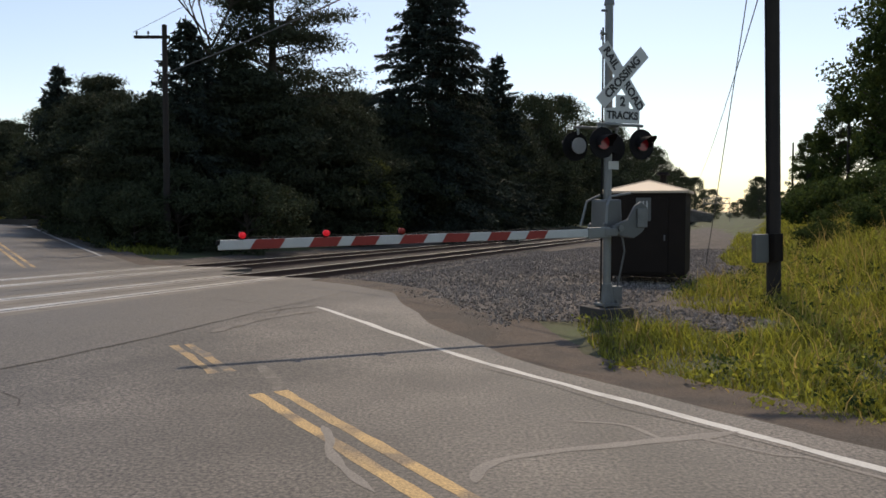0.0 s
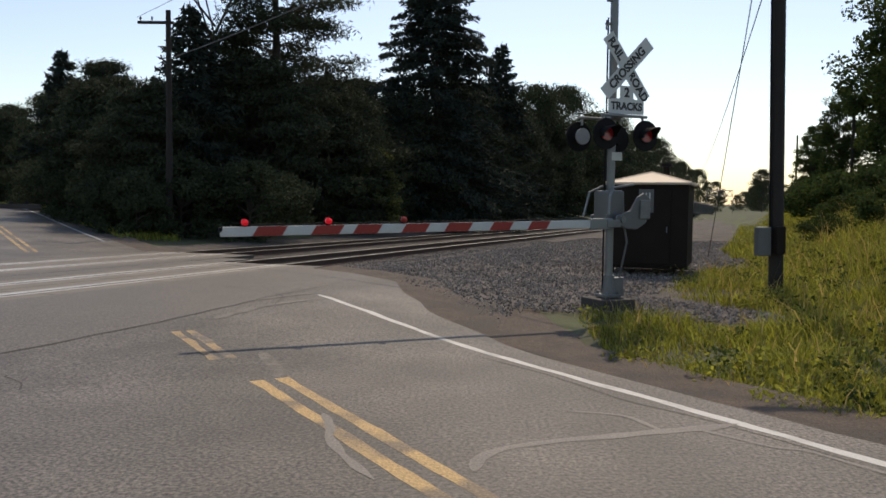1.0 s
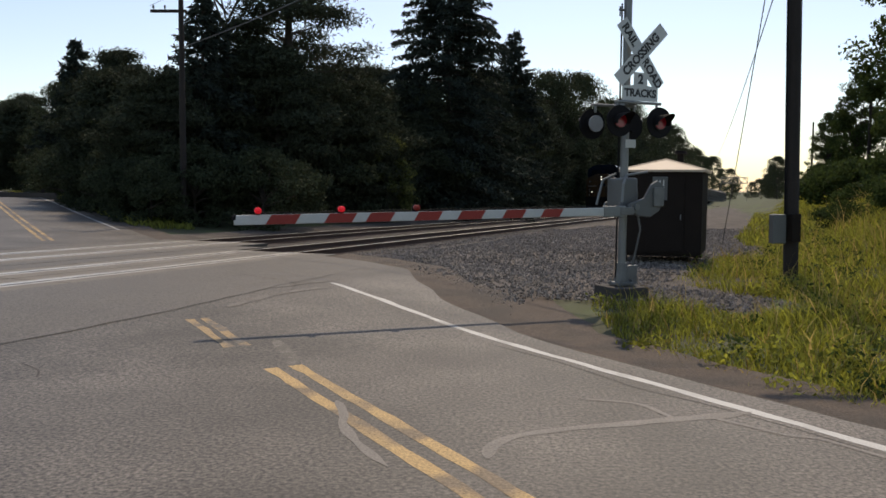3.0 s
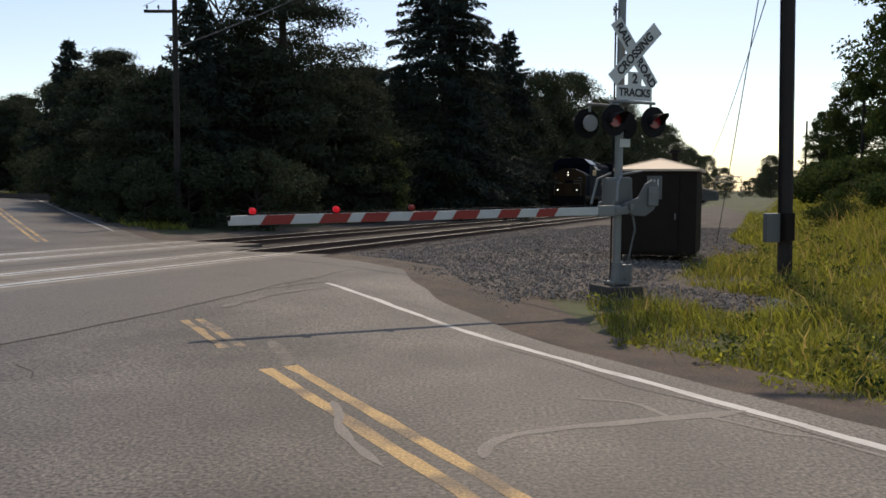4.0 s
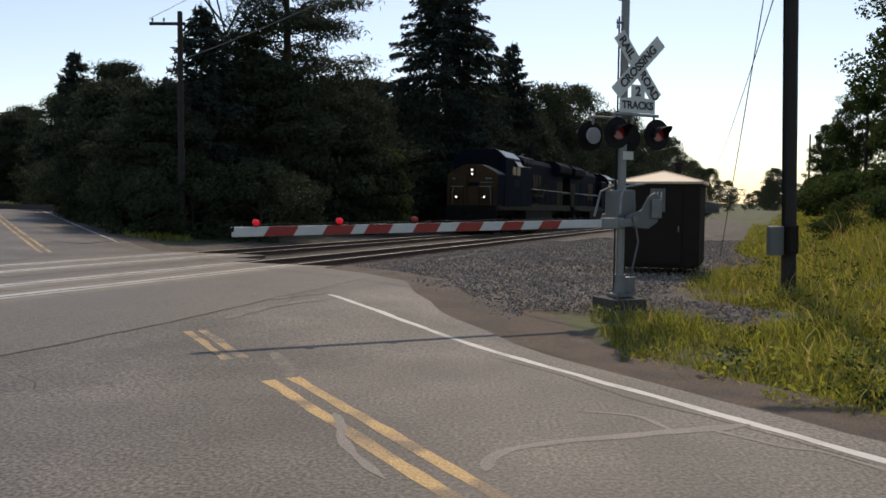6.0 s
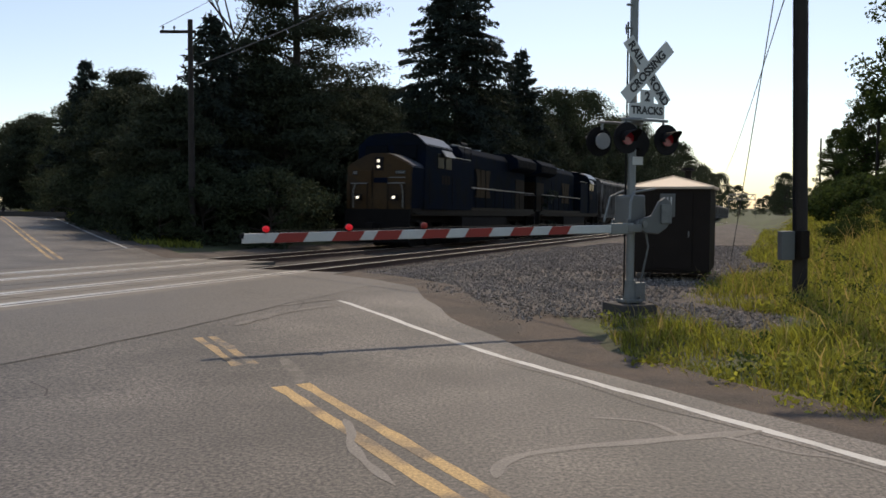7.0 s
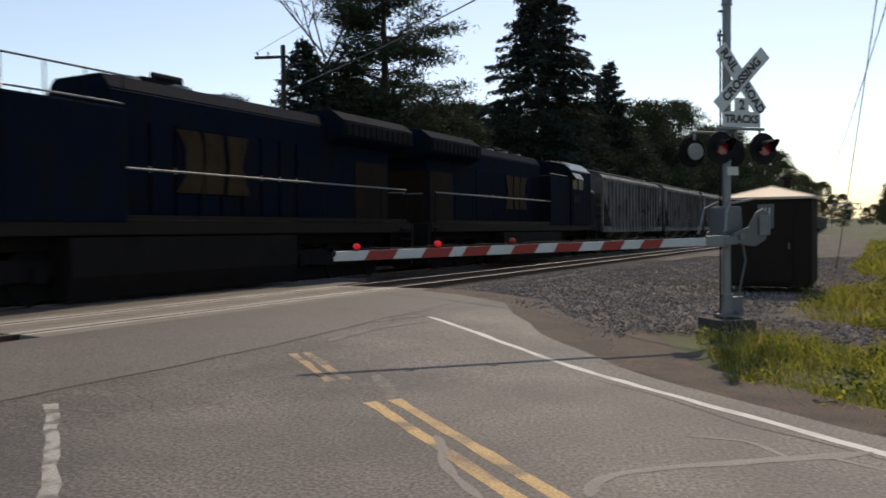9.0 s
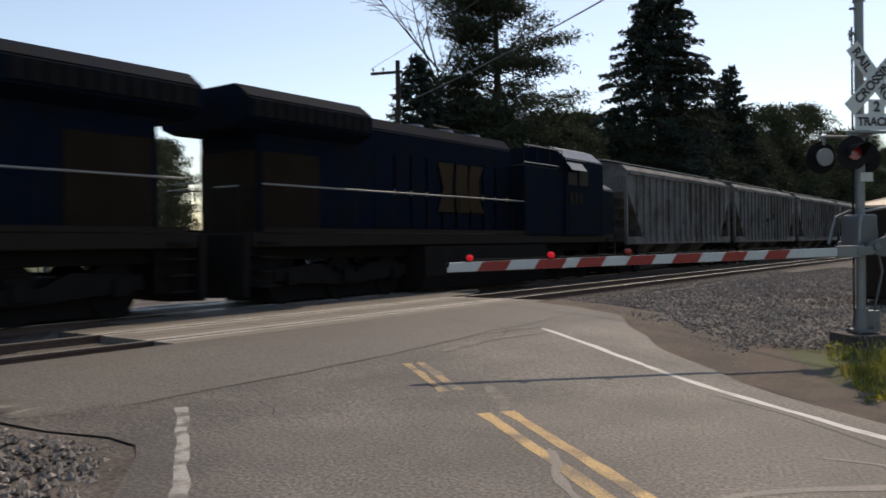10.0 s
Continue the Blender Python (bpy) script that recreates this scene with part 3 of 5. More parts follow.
def gate_arm(parent, px, py, pz, length, sheeting, stripes, lamps):
    """A striped arm that leaves the pivot towards -x."""
    arm = part("gate_arm", box(length - 0.5, 0.045, 0.125, (px - 0.5 - (length - 0.5) / 2, py, pz), 0.012), sheeting, parent, "white gate arm" if sheeting == ARM_WHITE else "gate arm back, coloured dark for shade", Matrix.Translation((px, py, pz)) @ Matrix.Rotation(radians(-0.9), 4, "Y") @ Matrix.Translation((-px, -py, -pz)))
    for a, b in stripes:
        for side in (-1,):
            part("stripe", prism([(px - a - .04, pz - .061), (px - b - .04, pz - .061), (px - b + .04, pz + .061), (px - a + .04, pz + .061)], 0.003, "y", m=Matrix.Translation((0, py + side * 0.0245, 0))), ARM_RED, arm, "red reflective stripe")
    for a, lit in lamps:
        bm = box(0.05, 0.06, 0.06, (px - a, py, pz + 0.09), 0.008)
        part("lamp_bracket", bm, BLACK, arm)
        bm = disc(0.043, 0.09, (px - a, py - 0.015, pz + 0.115), seg=16)
        bmesh.ops.bevel(bm, geom=bm.edges[:], offset=0.008, segments=2, affect="EDGES")
        part("arm_lamp", bm, RED_GLOW if lit else ARM_RED, arm, "red arm lamp", smooth=True)
        part("arm_lamp", disc(0.046, 0.03, (px - a, py + 0.02, pz + 0.115), seg=18), BLACK, arm, "black lamp rim")
    xs = [px - 0.6 - i * (lamps[0][0] - 0.6) / 24 for i in range(25)]
    part("lamp_cable", tube([(x, py, pz + 0.07 + 0.02 * abs(math.sin(i * 0.9))) for i, x in enumerate(xs)], 0.006, 5), BLACK, arm)
    part("arm_root", box(0.42, 0.07, 0.17, (px - 0.42, py, pz), 0.015), ALU, arm)
    part("root_plate", box(0.25, 0.09, 0.12, (px - 0.2, py, pz), 0.012), STEEL, arm)
    part("tip_clamp", prism([(px - length + 0.03, pz + .07), (px - length - 0.02, pz + .05), (px - length - .02, pz + .0), (px - length + .02, pz - .0)], 0.05, "y", m=Matrix.Translation((0, py, 0))), BLACK, arm)
    return arm


def crossing_signal(m, label, arm_len, stripes, lamps, sheeting=ARM_WHITE):
    g = holder("crossing_signal", m, label, "railroad crossing gate", "crossing signals")
    bm = box(0.62, 0.62, 0.3, (0, 0, 0.0), 0.025)
    part("foundation", bm, CONCRETE, g, "stained concrete foundation")
    bm = box(0.3, 0.3, 0.05, (0, 0, 0.19), 0.01)
    rod((0, 0, 0.2), (0, 0, 0.52), 0.115, 0.09, 16, bm)
    box(0.19, 0.13, 0.3, (0.15, -0.02, 0.33), 0.012, bm)
    for u in (-.115, .115):
        for w in (-.115, .115):
            rod((u, w, 0.15), (u, w, 0.26), 0.018, seg=6, bm=bm)
    part("junction_base", bm, STEEL, g, "cast metal junction base")
    part("mast", rod((0, 0, 0.2), (0, 0, 5.0), 0.064, seg=20), ALU, g, "dull aluminium mast", smooth=False)
    bm = rod((0, 0, 4.96), (0, 0, 5.06), 0.085, 0.07, 16)
    bmesh.ops.create_uvsphere(bm, u_segments=16, v_segments=8, radius=0.07, matrix=Matrix.Translation((0, 0, 5.08)))
    part("mast_cap", bm, ALU, g)
    bm = box(0.1, 0.05, 0.03, (-0.09, 0, 4.86), 0.005)
    part("cable_bracket", bm, STEEL, g)
    bm = box(0.12, 0.05, 0.03, (-0.1, 0, 4.5), 0.005)
    rod((-0.15, 0, 4.4), (-0.15, 0, 4.55), 0.012, seg=6, bm=bm)
    part("cable_bracket", bm, STEEL, g)
    part("conduit", tube([(-0.1, 0.02, 0.25), (-0.1, 0.02, 4.6)], 0.014, 6), BLACK, g, "black conduit")
    # crossbuck
    cb = part("crossbuck", box(1.22, 0.008, 0.228, (0, 0, 0), 0.003), SIGN_WHITE, g, "white crossbuck blade", Matrix.Translation((0.12, -0.2, 3.8)) @ Matrix.Rotation(radians(-45), 4, "Y"))
    letters("CROSSING", 0.185, SIGN_BLACK, cb, pose(0, -0.0065, 0, 90))
    upper = part("crossbuck", box(1.22, 0.008, 0.228, (0, 0, 0), 0.003), SIGN_WHITE, g, "white crossbuck blade", Matrix.Translation((0.12, -0.188, 3.8)) @ Matrix.Rotation(radians(52), 4, "Y"))
    letters("RAIL", 0.185, SIGN_BLACK, upper, pose(-0.36, -0.0065, 0, 90))
    letters("ROAD", 0.185, SIGN_BLACK, upper, pose(0.36, -0.0065, 0, 90))
    bm = box(0.06, 0.2, 0.03, (0.06, -0.1, 3.8), 0.004)
    part("sign_bracket", bm, STEEL, g)
    part("sign_bracket", box(0.06, 0.2, 0.03, (0.06, -0.1, 3.30), 0.004), STEEL, g)
    # plate under the crossbuck
    pl = part("tracks_plate", prism([(-.34, -.22), (.34, -.22), (.34, 0), (.13, 0.02), (.13, .22), (-.13, .22), (-.13, .02), (-.34, 0)], 0.008, "y"), SIGN_WHITE, g, "white plate with black lettering", Matrix.Translation((0.12, -0.2, 3.3)))
    letters("2", 0.2, SIGN_BLACK, pl, pose(0, -0.0065, 0.11, 90))
    letters("TRACKS", 0.165, SIGN_BLACK, pl, pose(0, -0.0065, -0.105, 90))
    # flashers on their cross arm
    bm = rod((-0.42, -0.28, 3.04), (0.46, -0.28, 3.04), 0.024, seg=10)
    rod((-0.46, 0.28, 3.04), (0.42, 0.28, 3.04), 0.024, seg=10, bm=bm)
    rod((0, -0.3, 3.04), (0, 0.3, 3.04), 0.03, seg=10, bm=bm)
    box(0.22, 0.2, 0.09, (0.0, 0, 3.04), 0.02, bm)
    for u in (-0.38, 0.38):
        for w in (-0.28, 0.28):
            rod((u, w, 2.92), (u, w, 3.06), 0.02, seg=8, bm=bm)
    part("flasher_crossarm", bm, ALU, g)
    for u in (-0.38, 0.38):
        lamp_head(g, u, -0.36, 2.74, -1, RED_LENS)
        lamp_head(g, u, 0.36, 2.74, 1, RED_LENS)
    part("back_cover", disc(0.13, 0.03, (-0.38, 0.255, 2.74), seg=26), CLEAR_LENS, g, "pale round back cover")
    part("number_tag", box(0.2, 0.006, 0.13, (0.06, -0.07, 2.42), 0.004), SIGN_WHITE, g, "small pale tag")
    # gate machine
    bm = box(0.3, 0.42, 0.52, (0.02, 0.06, 1.62), 0.04)
    part("gate_machine", bm, GREY_BOX, g, "grey gate motor housing")
    bm = box(0.34, 0.05, 0.16, (0.0, -0.12, 1.42), 0.01)
    rod((0, -0.36, 1.42), (0, 0.42, 1.42), 0.05, seg=14, bm=bm)
    part("pivot_shaft", bm, STEEL, g)
    for side in (-0.3, 0.36):
        bm = prism([(-0.1, 1.48), (0.16, 1.56), (0.3, 1.78), (0.42, 1.84), (0.54, 1.76), (0.56, 1.56), (0.46, 1.36), (0.28, 1.26), (0.05, 1.28), (-0.12, 1.36)], 0.06, "y", m=Matrix.Translation((0, side, 0)))
        bmesh.ops.bevel(bm, geom=bm.edges[:], offset=0.012, segments=1, affect="EDGES")
        part("counterweight", bm, GREY_BOX, g, "grey cast counterweight arm")
        part("weight_plate", box(0.2, 0.03, 0.3, (0.42, side - 0.045, 1.58), 0.012), STEEL, g)
    bm = tube([(-0.25, -0.3, 1.5), (-0.22, -0.28, 1.78), (-0.1, -0.2, 1.92), (0.3, -0.2, 1.98)], 0.022, 8)
    tube([(-0.3, 0.3, 1.45), (-0.2, 0.28, 1.85), (0.0, 0.2, 1.95)], 0.022, 8, bm)
    part("arm_brace", bm, ALU, g)
    part("power_cable", tube([(0.17, -0.05, 0.46), (0.2, -0.1, 0.75), (0.24, -0.14, 1.05), (0.2, -0.1, 1.36)], 0.017, 8), GREY_BOX, g, "flexible grey conduit")
    gate_arm(g, 0, -0.33, 1.36, arm_len, sheeting, stripes, lamps)
    return g


MAST = (2.64, 12.98)
STRIPES = [(5.76, 5.38), (5.0, 4.62), (4.43, 4.08), (3.73, 3.37), (3.08, 2.7), (2.36, 2.03), (1.72, 1.39)]
LAMPS = [(5.89, True), (4.8, True), (3.73, False)]
crossing_signal(pose(*MAST, 0.13, 0, 0, 25.8), "aluminium crossing signal with lowered red and white gate", 6.19, STRIPES, LAMPS)
far_mast = on_road(near_track(-3.55, 20.6), -3.55)
crossing_signal(pose(far_mast[0], far_mast[1], road_z(*far_mast[:2]) + 0.05, 0, 0, 205.8), "crossing signal beyond the tracks, its gate lowered", 6.19, STRIPES, [(a, True) for a, _ in LAMPS], ARM_BACK)


# ---- signal hut ----
def signal_hut(m):
    h = holder("signal_hut", m, "dark brown metal railway signal hut with tan roof", "equipment hut")
    w, dp, ht = 1.84, 1.84, 1.92
    body = part("hut_body", box(w, dp, ht, (0, 0, 0.14 + ht / 2), 0.015), HUT_WALL, h, "dark brown sheet metal walls")
    bm = bmesh.new()
    e = 0.07
    base = [bm.verts.new((sx * (w / 2 + e), sy * (dp / 2 + e), z)) for z in (2.04, 2.09) for sx, sy in ((-1, -1), (1, -1), (1, 1), (-1, 1))]
    top = bm.verts.new((0, 0, 2.36))
    bm.faces.new(base[3::-1])
    for i in range(4):
        j = (i + 1) % 4
        bm.faces.new((base[i], base[j], base[4 + j], base[4 + i]))
        bm.faces.new((base[4 + i], base[4 + j], top))
    roof = part("roof", bm, HUT_ROOF, h, "tan hipped sheet roof")
    for sx, sy in ((-1, -1), (1, -1), (1, 1), (-1, 1)):
        part("roof_ridge", rod((sx * (w / 2 + e), sy * (dp / 2 + e), 2.095), (0, 0, 2.37), 0.014, seg=6), HUT_ROOF, roof)
    part("roof_vent", rod((0.3, 0.35, 2.2), (0.3, 0.35, 2.56), 0.08, seg=14), HUT_WALL, h)
    part("vent_cap", rod((0.3, 0.35, 2.5), (0.3, 0.35, 2.58), 0.17, 0.13, 14), HUT_WALL, h)
    part("door", box(0.86, 0.03, 1.72, (0.1, -dp / 2 - 0.012, 1.06), 0.006), HUT_WALL, body)
    lv = part("notice_plate", box(0.34, 0.012, 0.54, (-0.02, -dp / 2 - 0.034, 1.66), 0.004), GREY_BOX, body, "dull grey plate")
    for i in range(3):
        part("plate_bar", box(0.03, 0.006, 0.34, (-0.1 + i * 0.08, -dp / 2 - 0.043, 1.68)), SIGN_WHITE, lv, "unreadable pale bar")
    part("door_handle", box(0.03, 0.05, 0.14, (0.46, -dp / 2 - 0.04, 1.0), 0.008), STEEL, body)
    for sx in (-1, 1):
        for sy in (-1, 1):
            part("leg", box(0.1, 0.1, 0.2, (sx * (w / 2 - 0.12), sy * (dp / 2 - 0.12), 0.05), 0.01), HUT_WALL, h)
    part("floor_frame", box(w - 0.1, dp - 0.1, 0.08, (0, 0, 0.12), 0.01), HUT_WALL, h)
    return h


hx, hy, _ = on_track(20.2, 2.2)
signal_hut(pose(hx, hy, ground_z(hx, hy) + 0.06, 0, 0, -math.degrees(TRACK)))


# ---- poles, wires ----
def utility_pole(x, y, h, r, label, arms, lean=0.0):
    p = holder("utility_pole", pose(x, y, ground_z(x, y) - 0.2, 0, lean), label, "utility pole", "utility poles")
    part("pole_shaft", rod((0, 0, 0), (0, 0, h), r, r * 0.68, 16), POLE_WOOD, p)
    for z, w, turn in arms:
        a = part("crossarm", box(w, 0.1, 0.12, (0, 0, 0), 0.01), POLE_WOOD, p, "", pose(-w * 0.35, 0.0, z, 0, 0, turn))
        for u in (-0.42, -0.1):
            bm = rod((u * w, 0, 0.05), (u * w, 0, 0.13), 0.02, seg=8)
            rod((u * w, 0, 0.13), (u * w, 0, 0.24), 0.05, 0.035, 10, bm)
            part("insulator", bm, GREY_BOX, a)
    return p


near_pole = utility_pole(6.05, 14.7, 11.5, 0.13, "dark creosoted utility pole in tall grass", [(10.6, 2.0, 0)], -1.2)
bm = box(0.24, 0.2, 0.52, (-0.27, -0.06, 1.18), 0.015)
part("meter_box", bm, GREY_BOX, near_pole, "grey enamelled meter box")
part("switch_box", box(0.16, 0.16, 0.5, (-0.02, -0.2, 1.2), 0.012), HUT_WALL, near_pole)
part("pole_conduit", tube([(-0.14, -0.06, 1.4), (-0.15, -0.04, 5.5), (-0.12, -0.03, 8.0)], 0.02, 8), BLACK, near_pole, "black riser cable")
utility_pole(-11.6, 34.0, 9.6, 0.15, "dark utility pole among trees beyond the tracks", [(9.1, 1.5, 0)])
utility_pole(-24.5, 29.5, 8.4, 0.14, "bare dark pole beyond the tracks", [])
utility_pole(31.0, 62.0, 8.5, 0.14, "bare dark pole before tall trees", [])
utility_pole(41.0, 95.0, 8.5, 0.14, "bare dark pole before distant trees", [])


def wire(pts, sag, r, label):
    a, b = Vector(pts[0]), Vector(pts[1])
    line = [a.lerp(b, k / 24) - Vector((0, 0, sag * 4 * (k / 24) * (1 - k / 24))) for k in range(25)]
    cu = bpy.data.curves.new("overhead_wire", "CURVE")
    cu.dimensions, cu.bevel_depth, cu.bevel_resolution = "3D", r, 1
    sp = cu.splines.new("POLY")
    sp.points.add(len(line) - 1)
    for p, v in zip(sp.points, line):
        p.co = (*v, 1)
    tmp = new("overhead_wire", cu)
    me = bpy.data.meshes.new_from_object(tmp.evaluated_get(bpy.context.evaluated_depsgraph_get()))
    bpy.data.objects.remove(tmp)
    me.materials.clear()
    me.materials.append(WIRE)
    return tagged(new("overhead_wire", me), label, "cable", "overhead wires")


wire(((-11.6, 34, 7.6), (6.0, 14.7, 9.6)), 0.35, 0.022, "thick dark cable slung between poles")
wire(((-12.9, 34, 9.3), (5.2, 14.7, 11.4)), 0.3, 0.009, "thin dark wire slung between poles")
wire(((-24.5, 29.5, 8.1), (-45, 0, 9.0)), 0.4, 0.012, "thin dark wire slung between poles")
wire(((5.95, 14.7, 9.3), (8.8, 27.0, 0.0)), 0.12, 0.012, "pale steel guy wire pegged in gravel")
wire(((5.85, 14.7, 6.3), (23.6, 75.0, 4.84)), 0.55, 0.012, "grey service wire running along the railway")


# ---- trees ----
def quad_cloud(C, U, W):
    """Small four-cornered leaves at C, spanned by the half-axes U and W."""
    n = len(C)
    V = np.stack([C - U - W * 0.35, C + U * 0.2 - W, C + U + W * 0.35, C - U * 0.2 + W], 1).reshape(-1, 3)
    F = np.arange(4 * n).reshape(-1, 4)
    return V, F


def unit(v):
    return v / np.maximum(np.linalg.norm(v, axis=-1, keepdims=True), 1e-6)


def spread_leaves(rng, C, length, width, lead=None, follow=0.0):
    n = len(C)
    U = unit(rng.normal(size=(n, 3)) + (0 if lead is None else lead * follow))
    W = unit(np.cross(U, rng.normal(size=(n, 3))))
    k = rng.uniform(0.6, 1.4, (n, 1))
    return quad_cloud(C, U * length / 2 * k, W * width / 2 * k)


def limb_mesh(bm, p, q, r, r2, seg=6):
    rod(p, q, r, r2, seg, bm, caps=False)


def spruce(m, h, radius, label, seed, needle=SPRUCE, droop=0.35, gap=0.42, start=0.05, dense=1.0):
    """A conifer with whorls of drooping boughs."""
    rng = np.random.default_rng(seed)
    t = holder("spruce_tree", m, label, "conifer tree")
    bm = bmesh.new()
    limb_mesh(bm, (0, 0, -0.3), (0, 0, h), h * 0.016, 0.02, 10)
    C, L = [], []
    z = h * start
    while z < h - 0.3:
        k = 1 - z / h
        n = int(rng.integers(7, 10))
        for i in range(n):
            q = rng.uniform(0, 2 * math.pi)
            ln = radius * (k ** 0.8) * rng.uniform(0.65, 1.12) + 0.15
            up = rng.uniform(-0.05, 0.25) + 0.35 * (1 - k)
            m2 = max(6, int(ln * 30 * dense))
            f = rng.uniform(0.12, 1, m2) ** 0.75
            side = rng.normal(0, 0.16, m2) * ln * (1.15 - f)
            x, y = math.cos(q), math.sin(q)
            P = np.stack([x * f * ln - y * side, y * f * ln + x * side, z + up * f * ln - droop * f * f * ln + 0.12 * f ** 4 * ln - np.abs(rng.normal(0, 0.16, m2))], 1)
            C.append(P)
            L.append(np.repeat([[x, y, -0.5]], m2, 0))
            if i % 2 == 0 and ln > 0.8:
                limb_mesh(bm, (0, 0, z), (x * ln * .8, y * ln * .8, z + up * ln * .8 - droop * .64 * ln), 0.035, 0.008, 4)
        z += gap * (0.5 + 0.7 * k) * rng.uniform(0.8, 1.2)
    part("trunk", bm, BARK, t)
    C, L = np.concatenate(C), np.concatenate(L)
    V, F = spread_leaves(rng, C, 0.42, 0.1, L, 1.3)
    raw("crown", V, F, needle, t)
    return t


def pine(m, h, radius, label, seed, low=0.3, clumps=95):
    """A tall pine: bare leaning limbs with loose tufts and gaps between them."""
    rng = np.random.default_rng(seed)
    t = holder("pine_tree", m, label, "conifer tree")
    bm = bmesh.new()
    limb_mesh(bm, (0, 0, -0.3), (0.1, 0, h * 0.55), h * 0.017, h * 0.012, 10)
    limb_mesh(bm, (0.1, 0, h * 0.55), (0.0, 0.1, h), h * 0.012, 0.03, 8)
    C = []
    for i in range(clumps):
        z = h * (low + (1 - low) * (i + rng.random()) / clumps)
        k = (z / h - low) / (1 - low)
        ln = radius * (0.35 + 0.65 * math.sin(math.pi * min(1, 0.25 + 0.8 * k))) * rng.uniform(0.45, 1.1)
        q = rng.uniform(0, 2 * math.pi)
        tip = np.array([math.cos(q) * ln, math.sin(q) * ln, z + ln * rng.uniform(0.0, 0.35)])
        limb_mesh(bm, (0, 0, z - 0.2), tuple(tip), 0.05, 0.012, 5)
        for f in (0.55, 0.8, 1.0):
            n = 190
            c = np.array([0, 0, z]) * (1 - f) + tip * f
            C.append(c + rng.normal(size=(n, 3)) * (0.5, 0.5, 0.16))
    part("trunk", bm, BARK, t)
    V, F = spread_leaves(rng, np.concatenate(C), 0.28, 0.06)
    raw("crown", V, F, PINE, t)
    return t


def broadleaf(m, h, radius, label, seed, leaf=BROAD, low=0.02, clumps=110, per=110, size=0.3, name="broadleaf_tree", cat="tree", taper=0.6):
    """A leafy crown of many clumps round forking limbs."""
    rng = np.random.default_rng(seed)
    t = holder(name, m, label, cat)
    bm = bmesh.new()
    limb_mesh(bm, (0, 0, -0.3), (0, 0, h * 0.35), h * 0.02, h * 0.014, 9)
    C = []
    for i in range(clumps):
        f = low + (1 - low) * rng.random() ** 0.85
        prof = math.sin(math.pi * min(1, (f * 0.85 + 0.14))) ** taper
        q, rr = rng.uniform(0, 2 * math.pi), radius * prof * math.sqrt(rng.uniform(0.15, 1.0))
        rr *= 1 + 0.28 * math.sin(3 * q + seed) * math.sin(7 * f + seed)
        c = np.array([math.cos(q) * rr, math.sin(q) * rr, h * f * 0.97])
        if i % 3 == 0:
            limb_mesh(bm, (0, 0, min(h * 0.35, c[2] * 0.6)), tuple(c), 0.06, 0.012, 5)
        s = radius * rng.uniform(0.13, 0.24)
        d = unit(rng.normal(size=(per, 3))) * rng.uniform(0.5, 1.1, (per, 1)) * s * (1.2, 1.2, 0.85)
        C.append(c + d)
    part("trunk", bm, BARK, t)
    C = np.concatenate(C)
    C[:, 2] = np.maximum(C[:, 2], 0.02)
    V, F = spread_leaves(rng, C, size, size * 0.6)
    raw("crown", V, F, leaf, t)
    return t


def dead_tree(m, h, label, seed):
    rng = np.random.default_rng(seed)
    t = holder("dead_tree", m, label, "bare tree")
    bm = bmesh.new()

    def grow(p, d, ln, r, depth):
        q = p + d * ln
        limb_mesh(bm, tuple(p), tuple(q), r, r * 0.65, 6)
        if depth:
            for _ in range(3):
                grow(p + d * ln * rng.uniform(0.6, 1.0), unit(d + rng.normal(size=3) * (0.55, 0.55, 0.3)), ln * rng.uniform(0.5, 0.75), r * 0.55, depth - 1)
    grow(np.array([0, 0, -0.3]), np.array([0.03, 0, 1.0]), h * 0.62, 0.12, 0)
    for k in range(5):
        grow(np.array([0.03 * h * 0.6, 0, h * (0.55 + 0.02 * k)]), unit(np.array([rng.normal() * .5, rng.normal() * .5, 1.0])), h * 0.2, 0.06, 3)
    part("trunk", bm, BARK, t)
    return t


def at(x, y, sc=1.0, turn=0.0):
    return pose(x, y, ground_z(x, y) - 0.1, 0, 0, turn) @ Matrix.Diagonal((sc, sc, sc, 1))


spruce(at(-0.8, 60), 21, 8.4, "tall dark spruce behind the tracks", 1, dense=1.3, gap=0.46, droop=0.5)
sm = spruce(at(5.0, 75), 16.8, 5.0, "slim dark spruce beside a taller one", 2, dense=0.9)
pine(at(-9.3, 44), 17.5, 4.4, "tall dark pine with gappy boughs", 3)
dead_tree(at(-12.2, 42), 16.5, "bare dead tree with thin twigs", 4)
p2 = pine(at(-6.7, 63), 10.6, 2.8, "smaller dark pine among the woods", 5, low=0.12, clumps=70)
sp2 = spruce(at(-12.6, 40), 11.2, 3.8, "dark spruce at the edge of the woods", 6, dense=0.9)
b1 = broadleaf(at(10.8, 98, 1.02), 15.5, 5.6, "dark leafy tree behind the tracks", 7, clumps=130, per=190, size=0.22)
b2 = pine(at(-9.6, 42.5), 8.6, 3.5, "dense dark pine at the railway edge", 8, low=0.02, clumps=120)
sh = broadleaf(at(-8.6, 35.5), 3.4, 2.6, "dark leafy bush at the railway edge", 9, low=0.0, clumps=60, per=260, size=0.12, name="bush", cat="bush")
for ob in (b2, sh):
    ob["group"] = "woods beyond the tracks"
